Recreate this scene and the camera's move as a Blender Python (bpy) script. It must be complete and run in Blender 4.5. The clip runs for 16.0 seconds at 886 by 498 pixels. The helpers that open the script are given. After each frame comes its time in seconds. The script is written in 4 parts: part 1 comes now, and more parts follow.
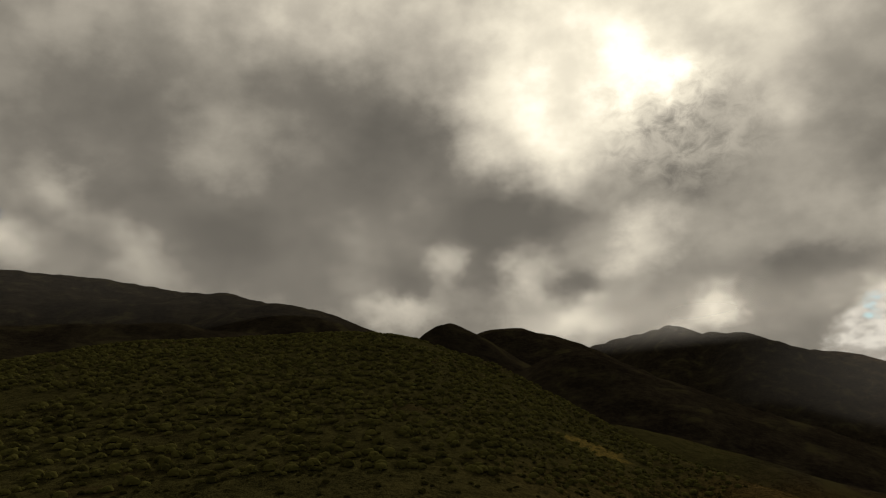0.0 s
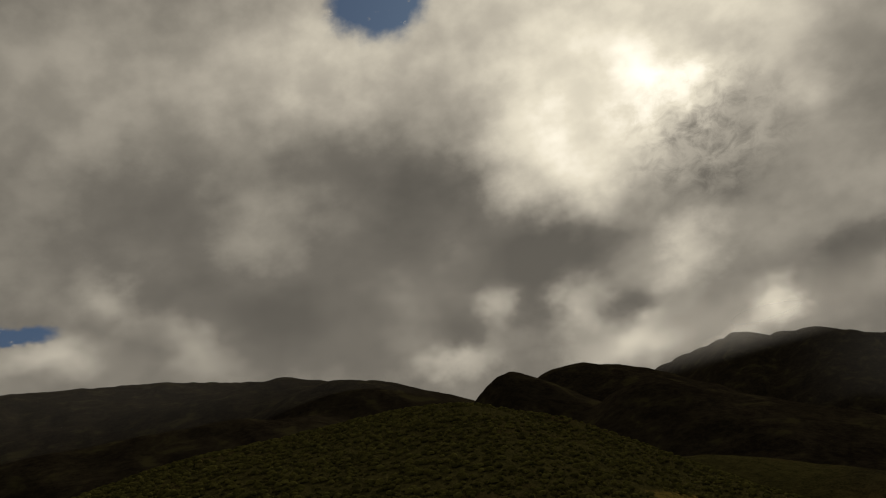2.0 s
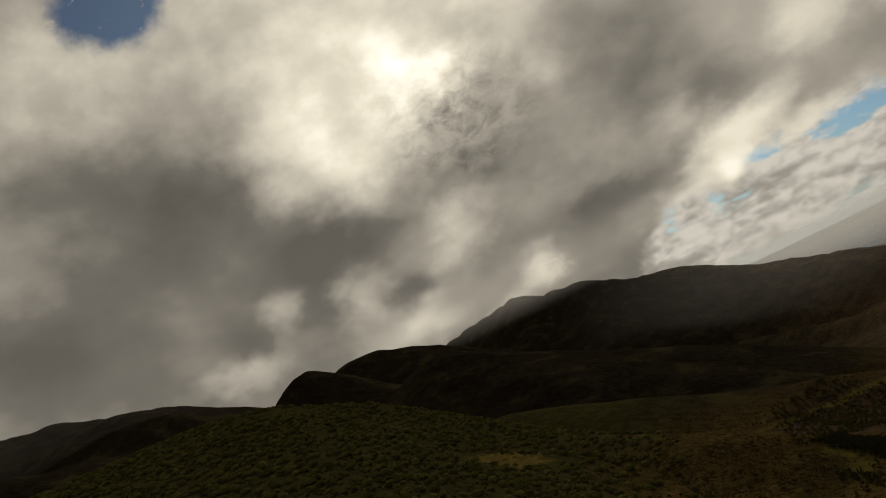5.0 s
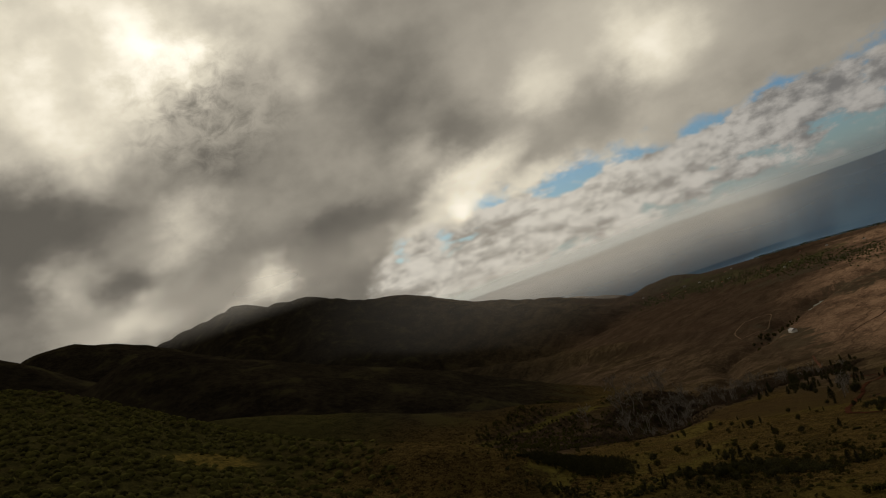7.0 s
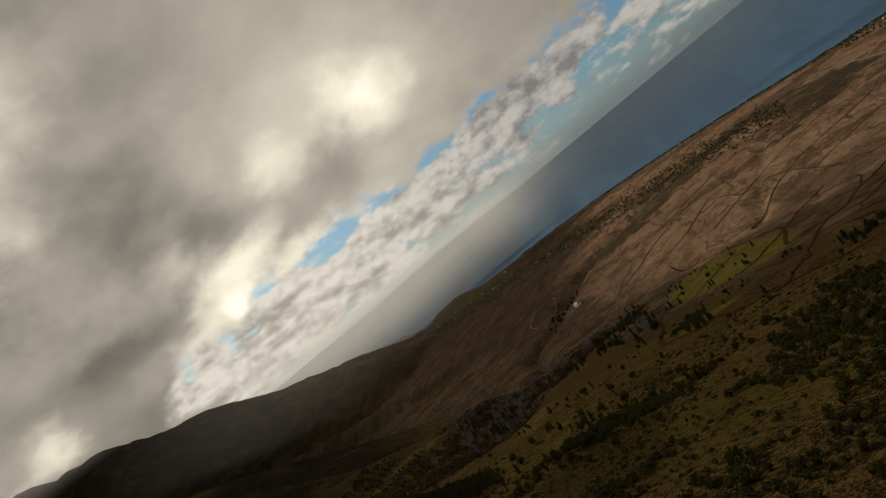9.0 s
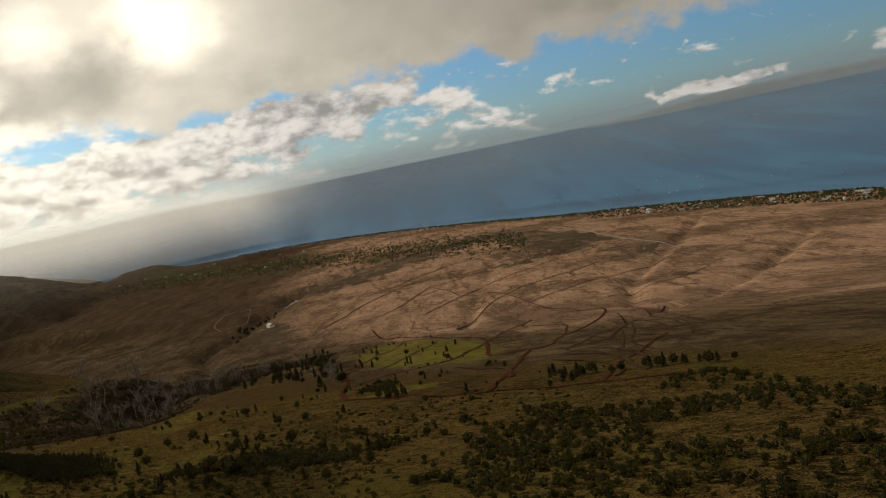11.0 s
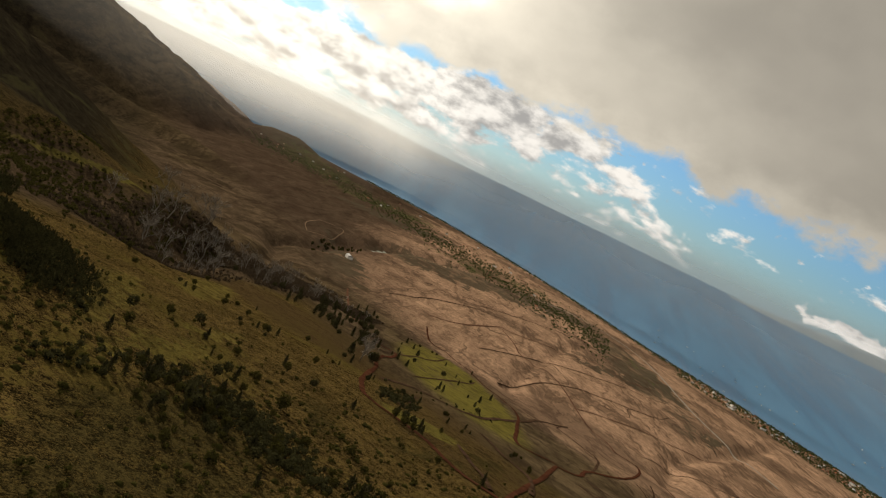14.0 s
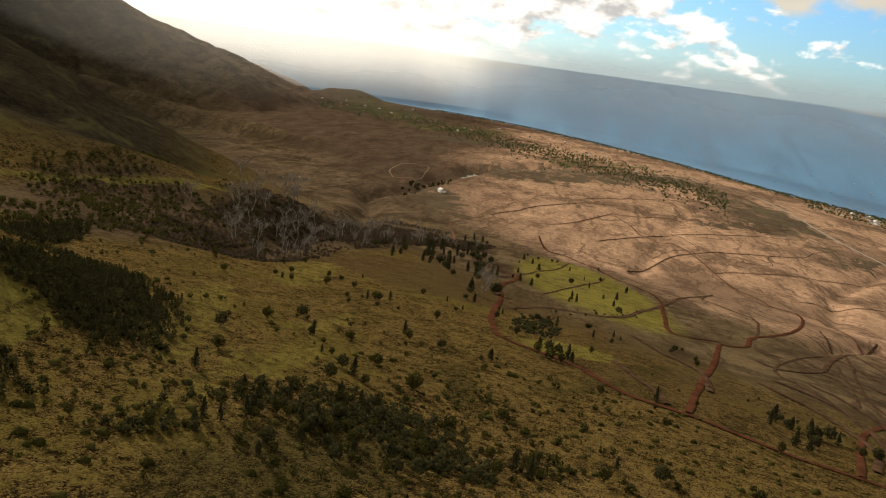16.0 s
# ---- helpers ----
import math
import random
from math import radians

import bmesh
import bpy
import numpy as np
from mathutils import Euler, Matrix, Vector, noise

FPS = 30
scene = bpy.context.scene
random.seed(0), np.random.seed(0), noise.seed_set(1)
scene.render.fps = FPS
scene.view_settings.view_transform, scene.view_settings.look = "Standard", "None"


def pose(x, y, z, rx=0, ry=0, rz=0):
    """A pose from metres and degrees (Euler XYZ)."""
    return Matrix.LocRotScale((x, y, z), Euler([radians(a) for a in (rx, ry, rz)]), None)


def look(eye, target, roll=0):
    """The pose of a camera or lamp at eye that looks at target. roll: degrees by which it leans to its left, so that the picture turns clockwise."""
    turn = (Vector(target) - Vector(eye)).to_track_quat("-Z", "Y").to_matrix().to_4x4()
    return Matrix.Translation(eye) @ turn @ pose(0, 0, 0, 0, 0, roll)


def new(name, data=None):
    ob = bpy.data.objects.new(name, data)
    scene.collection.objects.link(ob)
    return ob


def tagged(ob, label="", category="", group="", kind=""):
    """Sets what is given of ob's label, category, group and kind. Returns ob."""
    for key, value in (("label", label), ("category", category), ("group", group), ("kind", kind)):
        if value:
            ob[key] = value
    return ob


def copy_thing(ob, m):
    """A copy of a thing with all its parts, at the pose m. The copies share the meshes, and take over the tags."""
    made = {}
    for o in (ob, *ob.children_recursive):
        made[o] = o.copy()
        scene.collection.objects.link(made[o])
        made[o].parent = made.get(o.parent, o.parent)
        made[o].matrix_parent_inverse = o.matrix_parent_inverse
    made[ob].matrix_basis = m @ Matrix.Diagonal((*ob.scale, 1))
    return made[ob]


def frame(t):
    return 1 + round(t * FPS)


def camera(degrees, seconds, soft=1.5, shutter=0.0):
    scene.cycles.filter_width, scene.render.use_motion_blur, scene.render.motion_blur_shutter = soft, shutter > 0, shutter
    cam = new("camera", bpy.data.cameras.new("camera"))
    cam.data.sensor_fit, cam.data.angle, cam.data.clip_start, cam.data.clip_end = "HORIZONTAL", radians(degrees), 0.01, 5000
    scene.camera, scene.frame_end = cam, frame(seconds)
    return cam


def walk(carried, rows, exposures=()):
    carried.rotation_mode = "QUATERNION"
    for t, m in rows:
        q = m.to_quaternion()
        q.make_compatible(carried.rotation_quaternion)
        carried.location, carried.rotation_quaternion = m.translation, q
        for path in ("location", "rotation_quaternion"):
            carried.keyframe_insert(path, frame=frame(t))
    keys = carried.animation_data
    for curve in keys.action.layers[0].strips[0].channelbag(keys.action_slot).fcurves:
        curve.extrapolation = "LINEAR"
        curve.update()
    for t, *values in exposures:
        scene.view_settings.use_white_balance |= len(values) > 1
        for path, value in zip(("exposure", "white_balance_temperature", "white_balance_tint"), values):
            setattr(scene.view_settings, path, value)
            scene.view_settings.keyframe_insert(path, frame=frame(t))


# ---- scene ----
cam = camera(58.5, 16.0, soft=1.1)
PATH = [  # seconds, place, then heading, pitch and bank to the right in degrees
    (0.0, 0.9, 2.3, 297.6, -27.71, 11.91, 4.93),
    (0.5, 4.2, 4.6, 301.8, -26.46, 13.49, 5.02),
    (1.0, 6.9, 7.4, 305.0, -25.43, 14.79, 8.91),
    (1.5, 9.0, 10.5, 307.4, -24.65, 15.96, 10.76),
    (2.0, 10.7, 13.9, 309.0, -25.10, 15.81, 14.31),
    (2.5, 12.1, 17.6, 310.0, -26.31, 15.36, 13.96),
    (3.0, 13.4, 21.5, 310.4, -28.08, 15.00, 16.13),
    (3.5, 14.6, 25.4, 310.5, -30.61, 14.36, 18.60),
    (4.0, 15.9, 29.5, 310.0, -33.35, 13.25, 21.35),
    (4.5, 17.2, 33.7, 309.2, -36.54, 11.78, 23.91),
    (5.0, 18.9, 37.9, 308.0, -40.40, 10.09, 25.78),
    (5.5, 21.0, 42.1, 306.6, -45.17, 8.29, 26.51),
    (6.0, 23.3, 46.2, 305.2, -50.46, 6.49, 26.49),
    (6.5, 26.0, 50.3, 303.6, -54.86, 5.27, 23.96),
    (7.0, 29.2, 54.2, 302.1, -58.70, 3.75, 19.97),
    (7.5, 32.8, 58.0, 300.5, -62.99, 1.90, 15.74),
    (8.0, 37.0, 61.7, 298.9, -66.02, 0.92, 18.32),
    (8.5, 41.6, 65.2, 297.5, -69.88, 0.28, 27.62),
    (9.0, 46.7, 68.5, 296.1, -74.81, -0.22, 39.83),
    (9.5, 52.3, 71.6, 294.8, -80.87, -2.60, 44.45),
    (10.0, 58.4, 74.6, 293.6, -85.95, -5.32, 39.69),
    (10.5, 64.8, 77.3, 292.6, -90.73, -6.90, 26.79),
    (11.0, 71.6, 79.9, 291.7, -93.30, -6.78, 11.72),
    (11.5, 78.9, 82.1, 291.0, -94.07, -5.82, -3.07),
    (12.0, 86.4, 84.2, 290.4, -93.38, -4.86, -15.14),
    (12.5, 94.1, 85.9, 290.0, -91.64, -4.76, -22.03),
    (13.0, 101.9, 87.6, 289.7, -89.53, -5.37, -24.00),
    (13.5, 109.6, 89.0, 289.4, -87.36, -5.83, -25.32),
    (14.0, 117.3, 90.3, 289.3, -86.05, -6.25, -25.76),
    (14.5, 124.7, 91.4, 289.1, -84.55, -6.88, -25.31),
    (15.0, 131.8, 92.3, 289.0, -82.98, -8.96, -22.98),
    (15.5, 138.4, 93.1, 288.2, -81.79, -11.50, -15.80),
    (16.0, 144.4, 93.9, 287.2, -80.74, -13.95, -7.75),
]


def flight(x, y, z, heading, pitch, bank):
    return pose(x, y, z, 0, 0, heading) @ pose(0, 0, 0, 90 + pitch) @ pose(0, 0, 0, 0, 0, -bank)


EXPOSURES = [(0.0, -0.18), (1.0, -0.36), (2.5, -0.45), (5.5, -0.45), (7.0, -0.48), (8.0, -0.38), (9.5, -0.03), (10.2, 0.2), (12.3, 0.7), (14.5, 0.88), (15.2, 1.02), (16.0, 1.42)]
walk(cam, [(t, flight(*p)) for t, *p in PATH], EXPOSURES)

# ---- sky, sun ----
SUN_AZ, SUN_EL = 43.5, 24.0  # degrees clockwise from +y, and above the horizon


class Val:
    """A number in a node tree, with arithmetic."""

    def __init__(self, tree, socket):
        self.tree, self.socket = tree, socket

    def op(self, kind, *others, clamp=False):
        n = self.tree.nodes.new("ShaderNodeMath")
        n.operation, n.use_clamp = kind, clamp
        for slot, v in zip(n.inputs, (self, *others)):
            if isinstance(v, Val):
                self.tree.links.new(v.socket, slot)
            else:
                slot.default_value = v
        return Val(self.tree, n.outputs[0])

    def __add__(self, o): return self.op("ADD", o)
    def __sub__(self, o): return self.op("SUBTRACT", o)
    def __mul__(self, o): return self.op("MULTIPLY", o)
    def __truediv__(self, o): return self.op("DIVIDE", o)

    def step(self, a, b, lo=0.0, hi=1.0):
        n = self.tree.nodes.new("ShaderNodeMapRange")
        n.interpolation_type = "SMOOTHSTEP"
        self.tree.links.new(self.socket, n.inputs[0])
        for k, v in zip((1, 2, 3, 4), (a, b, lo, hi)):
            n.inputs[k].default_value = v
        return Val(self.tree, n.outputs[0])


def join(tree, x, y, z=0.0):
    n = tree.nodes.new("ShaderNodeCombineXYZ")
    for slot, v in zip(n.inputs, (x, y, z)):
        if isinstance(v, Val):
            tree.links.new(v.socket, slot)
        else:
            slot.default_value = v
    return n.outputs[0]


def split(tree, socket):
    n = tree.nodes.new("ShaderNodeSeparateXYZ")
    tree.links.new(socket, n.inputs[0])
    return [Val(tree, o) for o in n.outputs]


def grain(tree, vector, scale, detail=4.0, rough=0.55, distort=0.0, kind="FBM"):
    """Noise, about 0.5 in the mean; and its colour."""
    n = tree.nodes.new("ShaderNodeTexNoise")
    n.noise_type = kind
    if vector is not None:
        tree.links.new(vector, n.inputs["Vector"])
    for key, v in (("Scale", scale), ("Detail", detail), ("Roughness", rough), ("Distortion", distort)):
        n.inputs[key].default_value = v
    return Val(tree, n.outputs[0]), n.outputs[1]


def blend(tree, factor, a, b, kind="MIX"):
    n = tree.nodes.new("ShaderNodeMix")
    n.data_type, n.blend_type = "RGBA", kind
    for slot, v in ((n.inputs[0], factor), (n.inputs[6], a), (n.inputs[7], b)):
        if isinstance(v, Val):
            tree.links.new(v.socket, slot)
        elif isinstance(v, (tuple, list)):
            slot.default_value = (*v, 1.0)
        elif isinstance(v, (int, float)):
            slot.default_value = v
        else:
            tree.links.new(v, slot)
    return n.outputs[2]


def puff(tree, where, az, el, wide, high, lean=0.0):
    """A soft round patch of the sky: 1 at its middle, 0 outside."""
    m = tree.nodes.new("ShaderNodeMapping")
    m.vector_type = "TEXTURE"
    tree.links.new(where, m.inputs[0])
    m.inputs[1].default_value, m.inputs[2].default_value, m.inputs[3].default_value = (az, el, 0), (0, 0, radians(lean)), (wide, high, 1)
    g = tree.nodes.new("ShaderNodeTexGradient")
    g.gradient_type = "SPHERICAL"
    tree.links.new(m.outputs[0], g.inputs[0])
    return Val(tree, g.outputs[1]).step(0.0, 1.0)


# thin places of the deck, through which it glows: azimuth, elevation, half width, half height, lean, strength
GLOWS = [
    (43, 22.3, 5, 5, 0, 0.34), (38, 22, 12, 9, 0, 0.33), (46.5, 21.5, 5, 3, 0, 0.22), (36, 18, 9, 5, -20, 0.22), (40, 30, 26, 12, 0, 0.40),
    (52, 26, 12, 7, 0, 0.24), (48, 19.5, 9, 6, 0, 0.14), (35, 21, 9, 7, 0, 0.12), (18, 31, 14, 8, 0, 0.27), (3, 31, 14, 9, 0, 0.11), (12, 18.7, 5.5, 5, 0, 0.13), (52, 19, 5, 4, 0, 0.15),
]
GLINTS = [
    (42, 10.3, 4.5, 3.2, 45, 0.27), (46.3, 6, 2.4, 1.9, 50, 0.34), (43.5, 4.4, 5, 1.6, 20, 0.20), (28, 10.5, 2.6, 2.4, 60, 0.19), (34, 9.8, 4, 3.0, -60, 0.19),
    (36, 5.6, 7, 2.6, 10, 0.32), (-3, 13.6, 4.5, 2.2, -10, 0.22), (1, 16.8, 4, 2.6, -40, 0.14), (6, 13, 5, 2.6, -35, 0.13), (24, 7.6, 5, 1.6, 0, 0.22),
]
GLINTS_SEAWARD = [
    (33, 7.8, 3, 2.5, 0, 0.12), (42, 13, 14, 8, 0, 0.10), (53, 12, 12, 9, 0, 0.08), (77.5, 12.2, 5.0, 4.0, 0, 0.30), (78, 12.2, 14, 9, 0, 0.20), (69, 12.1, 3.6, 3, 0, 0.20), (61, 7.3, 4.5, 3, 30, 0.45), (59, 10.7, 3, 2.2, 0, 0.15),
    (64.5, 8.3, 4, 2, 20, 0.3), (56, 4.4, 4, 2, 20, 0.42), (72, 19, 34, 18, 0, 0.14), (92, 9, 20, 6, 0, 0.12), (66, 13, 22, 12, 0, 0.07), (66, 5.8, 12, 2.2, 0, 0.36),
]
GLOOMS = [
    (24, 20.5, 8, 6, -30, 0.12), (17, 25, 7, 4, 0, 0.06), (3, 23, 8, 5, 0, 0.08), (14, 12.8, 9, 5, -20, 0.10), (25, 9.6, 3.5, 3, 0, 0.08),
    (31, 9.4, 3, 3, 60, 0.11), (37, 8, 4, 1.6, 0, 0.11), (34, 13.6, 10, 4.5, 0, 0.21), (20, 17, 15, 6, 0, 0.06), (45, 14.6, 4.5, 3, 0, 0.12), (44, 18.4, 3, 3, 30, 0.10),
]
GLOOMS_SEAWARD = [
    (51, 15, 6, 8, 20, 0.10), (51, 6.8, 4.5, 2.6, 20, 0.11), (47, 12.3, 5, 3, 0, 0.07), (59, 13.5, 7, 7, 0, 0.12), (53, 7.6, 4, 2.4, 0, 0.08),
    (8, 17, 12, 8, 0, 0.07), (73.5, 10, 5, 3, 30, 0.16), (66, 21, 9, 7, 0, 0.07), (60, 16.5, 8, 6, 20, 0.09), (63, 11.3, 4, 2.5, 0, 0.10), (56, 7.9, 3.5, 2, 0, 0.10),
]

sky_world = bpy.data.worlds.new("sky")
scene.world = sky_world
sky_world.use_nodes = True
wt = sky_world.node_tree
wt.nodes.clear()
coord = wt.nodes.new("ShaderNodeTexCoord").outputs["Generated"]
dx, dy, dz = split(wt, coord)
az = dx.op("ARCTAN2", dy) * (180 / math.pi)
el = dz.op("ARCSINE") * (180 / math.pi)
# billows, a little drawn out along the horizon
ball = join(wt, az * 0.1, el * 0.13, 0.0)
big, _ = grain(wt, ball, 0.9, 3, 0.5)
fine, _ = grain(wt, ball, 2.2, 5, 0.5)
wr, wg, wb = split(wt, grain(wt, join(wt, az * 0.12, el * 0.16, 5.0), 2.2, 5, 0.55)[1])
where = join(wt, az + (wr - 0.5) * 4.6, el + (wg - 0.5) * 3.6, 0.0)
steady = join(wt, az + (wr - 0.5) * 2.0, el + (wg - 0.5) * 1.0, 0.0)
calm = az.step(54, 76, 1.0, 0.2)
light = (big - 0.5) * 0.09 + 0.242 + (fine - 0.5) * calm * 0.06
for a, e, w, h, lean, s in GLOWS + GLINTS + GLINTS_SEAWARD:
    light = light + puff(wt, where, a, e, w, h, lean) * s
for a, e, w, h, lean, s in GLOOMS + GLOOMS_SEAWARD:
    light = light - puff(wt, where, a, e, w, h, lean) * s
# torn, lacy cloud below the sun
lace, _ = grain(wt, join(wt, az * 0.10, el * 0.12, 14.0), 7.0, 7, 0.62, 0.5)
light = light - puff(wt, where, 45.5, 18.5, 9.0, 6.5) * (lace.step(0.36, 0.74) - 0.35) * 0.24
light = (light * ((fine.step(0.3, 0.7) - 0.5) * calm * 0.22 + 1.0)).op("MAXIMUM", 0.1)
rim_el = el - az.step(44, 58, -6.0, 5.7) + (wb - 0.5) * 4.0
light = light + rim_el.step(0.0, 3.2, 0.09, 0.0) * az.step(62, 74)
ramp = wt.nodes.new("ShaderNodeValToRGB")
wt.links.new(light.socket, ramp.inputs[0])
ramp.color_ramp.elements[0].position, ramp.color_ramp.elements[0].color = 0.05, (0.085, 0.078, 0.066, 1)
ramp.color_ramp.elements[1].position, ramp.color_ramp.elements[1].color = 1.0, (1.25, 1.16, 0.98, 1)
for p, c in ((0.2, (0.16, 0.145, 0.12, 1)), (0.45, (0.42, 0.38, 0.31, 1)), (0.75, (0.80, 0.73, 0.58, 1))):
    e_ = ramp.color_ramp.elements.new(p)
    e_.color = c
# where the deck ends over the sea
edge = az.step(44, 58, -6.0, 5.7)
ragged_edge, _ = grain(wt, join(wt, az * 0.35, el * 0.5, 7.0), 1.0, 7, 0.6)
deck = (el + (wb - 0.5) * 4.0 + (fine - 0.5) * 2.5 + (ragged_edge - 0.5) * 3.0 - edge).step(-0.5, 0.9)
for a, e, w, h in ((25, 34.5, 7, 6), (-6, 15.5, 5, 1.6)):
    deck = deck * puff(wt, where, a, e, w, h).step(0.2, 0.6, 1.0, 0.0)
# heaps of cloud low over the sea
low, _ = grain(wt, join(wt, az * 0.24, el * 0.46, 3.0), 1.0, 8, 0.56, 0.15)
# a row of heaps that climbs away from the sun
row_el = (az - 68.0) * 0.10 + 3.0
belt_row = ((el - row_el.op("MINIMUM", 4.8)).op("ABSOLUTE")).step(0.5, 1.9, 1.0, 0.0) * az.step(58, 66) * az.step(92, 104, 1.0, 0.0)
heap = (low + az.step(62, 95, 0.19, -0.015) - az.step(97, 108, 0.0, 0.10) + el.step(0.2, 2.2, -0.02, 0.05) - el.step(2.8, 5.5, 0.0, 0.14)
        + belt_row * 0.22).step(0.50, 0.62)
heap = heap * el.step(-0.2, 0.8) * el.step(6.0, 9.0, 1.0, 0.0)
shade_a, _ = grain(wt, join(wt, az * 0.5, el * 0.8, 2.0), 1.5, 5, 0.55)
bank = (puff(wt, steady, 114.0, 0.75, 7.0, 0.75, 0) + (shade_a - 0.5) * 2.0).step(0.22, 0.58)
# white tops over grey undersides
below, _ = grain(wt, join(wt, az * 0.24, (el + 0.5) * 0.46, 3.0), 1.0, 4, 0.5, 0.15)
shade, _ = grain(wt, join(wt, az * 0.40, el * 0.7, 9.0), 1.5, 6, 0.56)
shade = shade * 0.7 + 0.17 + (low - below) * 0.6
heap_col = blend(wt, shade.step(0.35, 0.65), (0.42, 0.38, 0.32), (0.86, 0.80, 0.69))
heap_col = blend(wt, az.step(66, 88), heap_col, blend(wt, shade.step(0.35, 0.65), (0.23, 0.222, 0.21), (0.54, 0.51, 0.465)))
nish = wt.nodes.new("ShaderNodeTexSky")
nish.sky_type, nish.sun_disc = "NISHITA", False
nish.sun_elevation, nish.sun_rotation = radians(SUN_EL), radians(SUN_AZ)
clear = blend(wt, 1.0, nish.outputs[0], (0.027, 0.044, 0.066), "MULTIPLY")
# thin high cloud greys the gaps in the deck
clear = blend(wt, az.step(40, 56, 0.62, 0.0), clear, (0.075, 0.085, 0.10))
veil = blend(wt, el.step(-1.0, 4.0, 0.75, 0.0) * az.step(60, 106, 1.0, 0.25), clear, (0.38, 0.43, 0.46))
c1 = blend(wt, heap.op("MAXIMUM", bank), veil, heap_col)
# the deck is thinner, and brighter, on the side of the sun
thin_deck = blend(wt, 1.0, ramp.outputs[0], blend(wt, az.step(70, 98), (1.38, 1.38, 1.38), (0.97, 0.97, 0.97)), "MULTIPLY")
c2 = blend(wt, deck, c1, thin_deck)
bg = wt.nodes.new("ShaderNodeBackground")
wt.links.new(c2, bg.inputs[0])
bg.inputs[1].default_value = 1.0
wt.links.new(bg.outputs[0], wt.nodes.new("ShaderNodeOutputWorld").inputs[0])

sun = new("sun", bpy.data.lights.new("sun", "SUN"))
sun.data.energy, sun.data.angle, sun.data.color = 2.2, radians(3.0), (1.0, 0.88, 0.70)
sun_way = Vector((math.sin(radians(SUN_AZ)) * math.cos(radians(SUN_EL)), math.cos(radians(SUN_AZ)) * math.cos(radians(SUN_EL)), math.sin(radians(SUN_EL))))
sun.matrix_world = look(sun_way * 3000, (0, 0, 0))

# ---- materials ----
def material(name):
    m = bpy.data.materials.new(name)
    m.use_nodes = True
    t = m.node_tree
    return m, t, t.nodes["Principled BSDF"]


def bump(t, shader, height, strength, distance):
    n = t.nodes.new("ShaderNodeBump")
    n.inputs["Strength"].default_value, n.inputs["Distance"].default_value = strength, distance
    t.links.new(height.socket, n.inputs["Height"])
    t.links.new(n.outputs[0], shader.inputs["Normal"])


def place(t):
    return t.nodes.new("ShaderNodeNewGeometry").outputs["Position"]


def mottled(name, a, b, scale, rough=0.9, relief=0.3, depth=0.1, fine=6.0):
    """A matt surface between two colours, in stains and in grain."""
    m, t, s = material(name)
    p = place(t)
    n1, _ = grain(t, p, scale, 5, 0.6, 0.3)
    n2, _ = grain(t, p, scale * fine, 4, 0.65)
    v = n1 * 0.6 + n2 * 0.4
    t.links.new(blend(t, v.step(0.36, 0.64), a, b), s.inputs["Base Color"])
    s.inputs["Roughness"].default_value = rough
    s.inputs["Specular IOR Level"].default_value = 0.0 if rough > 0.75 else 0.4
    bump(t, s, n2, relief, depth)
    return m


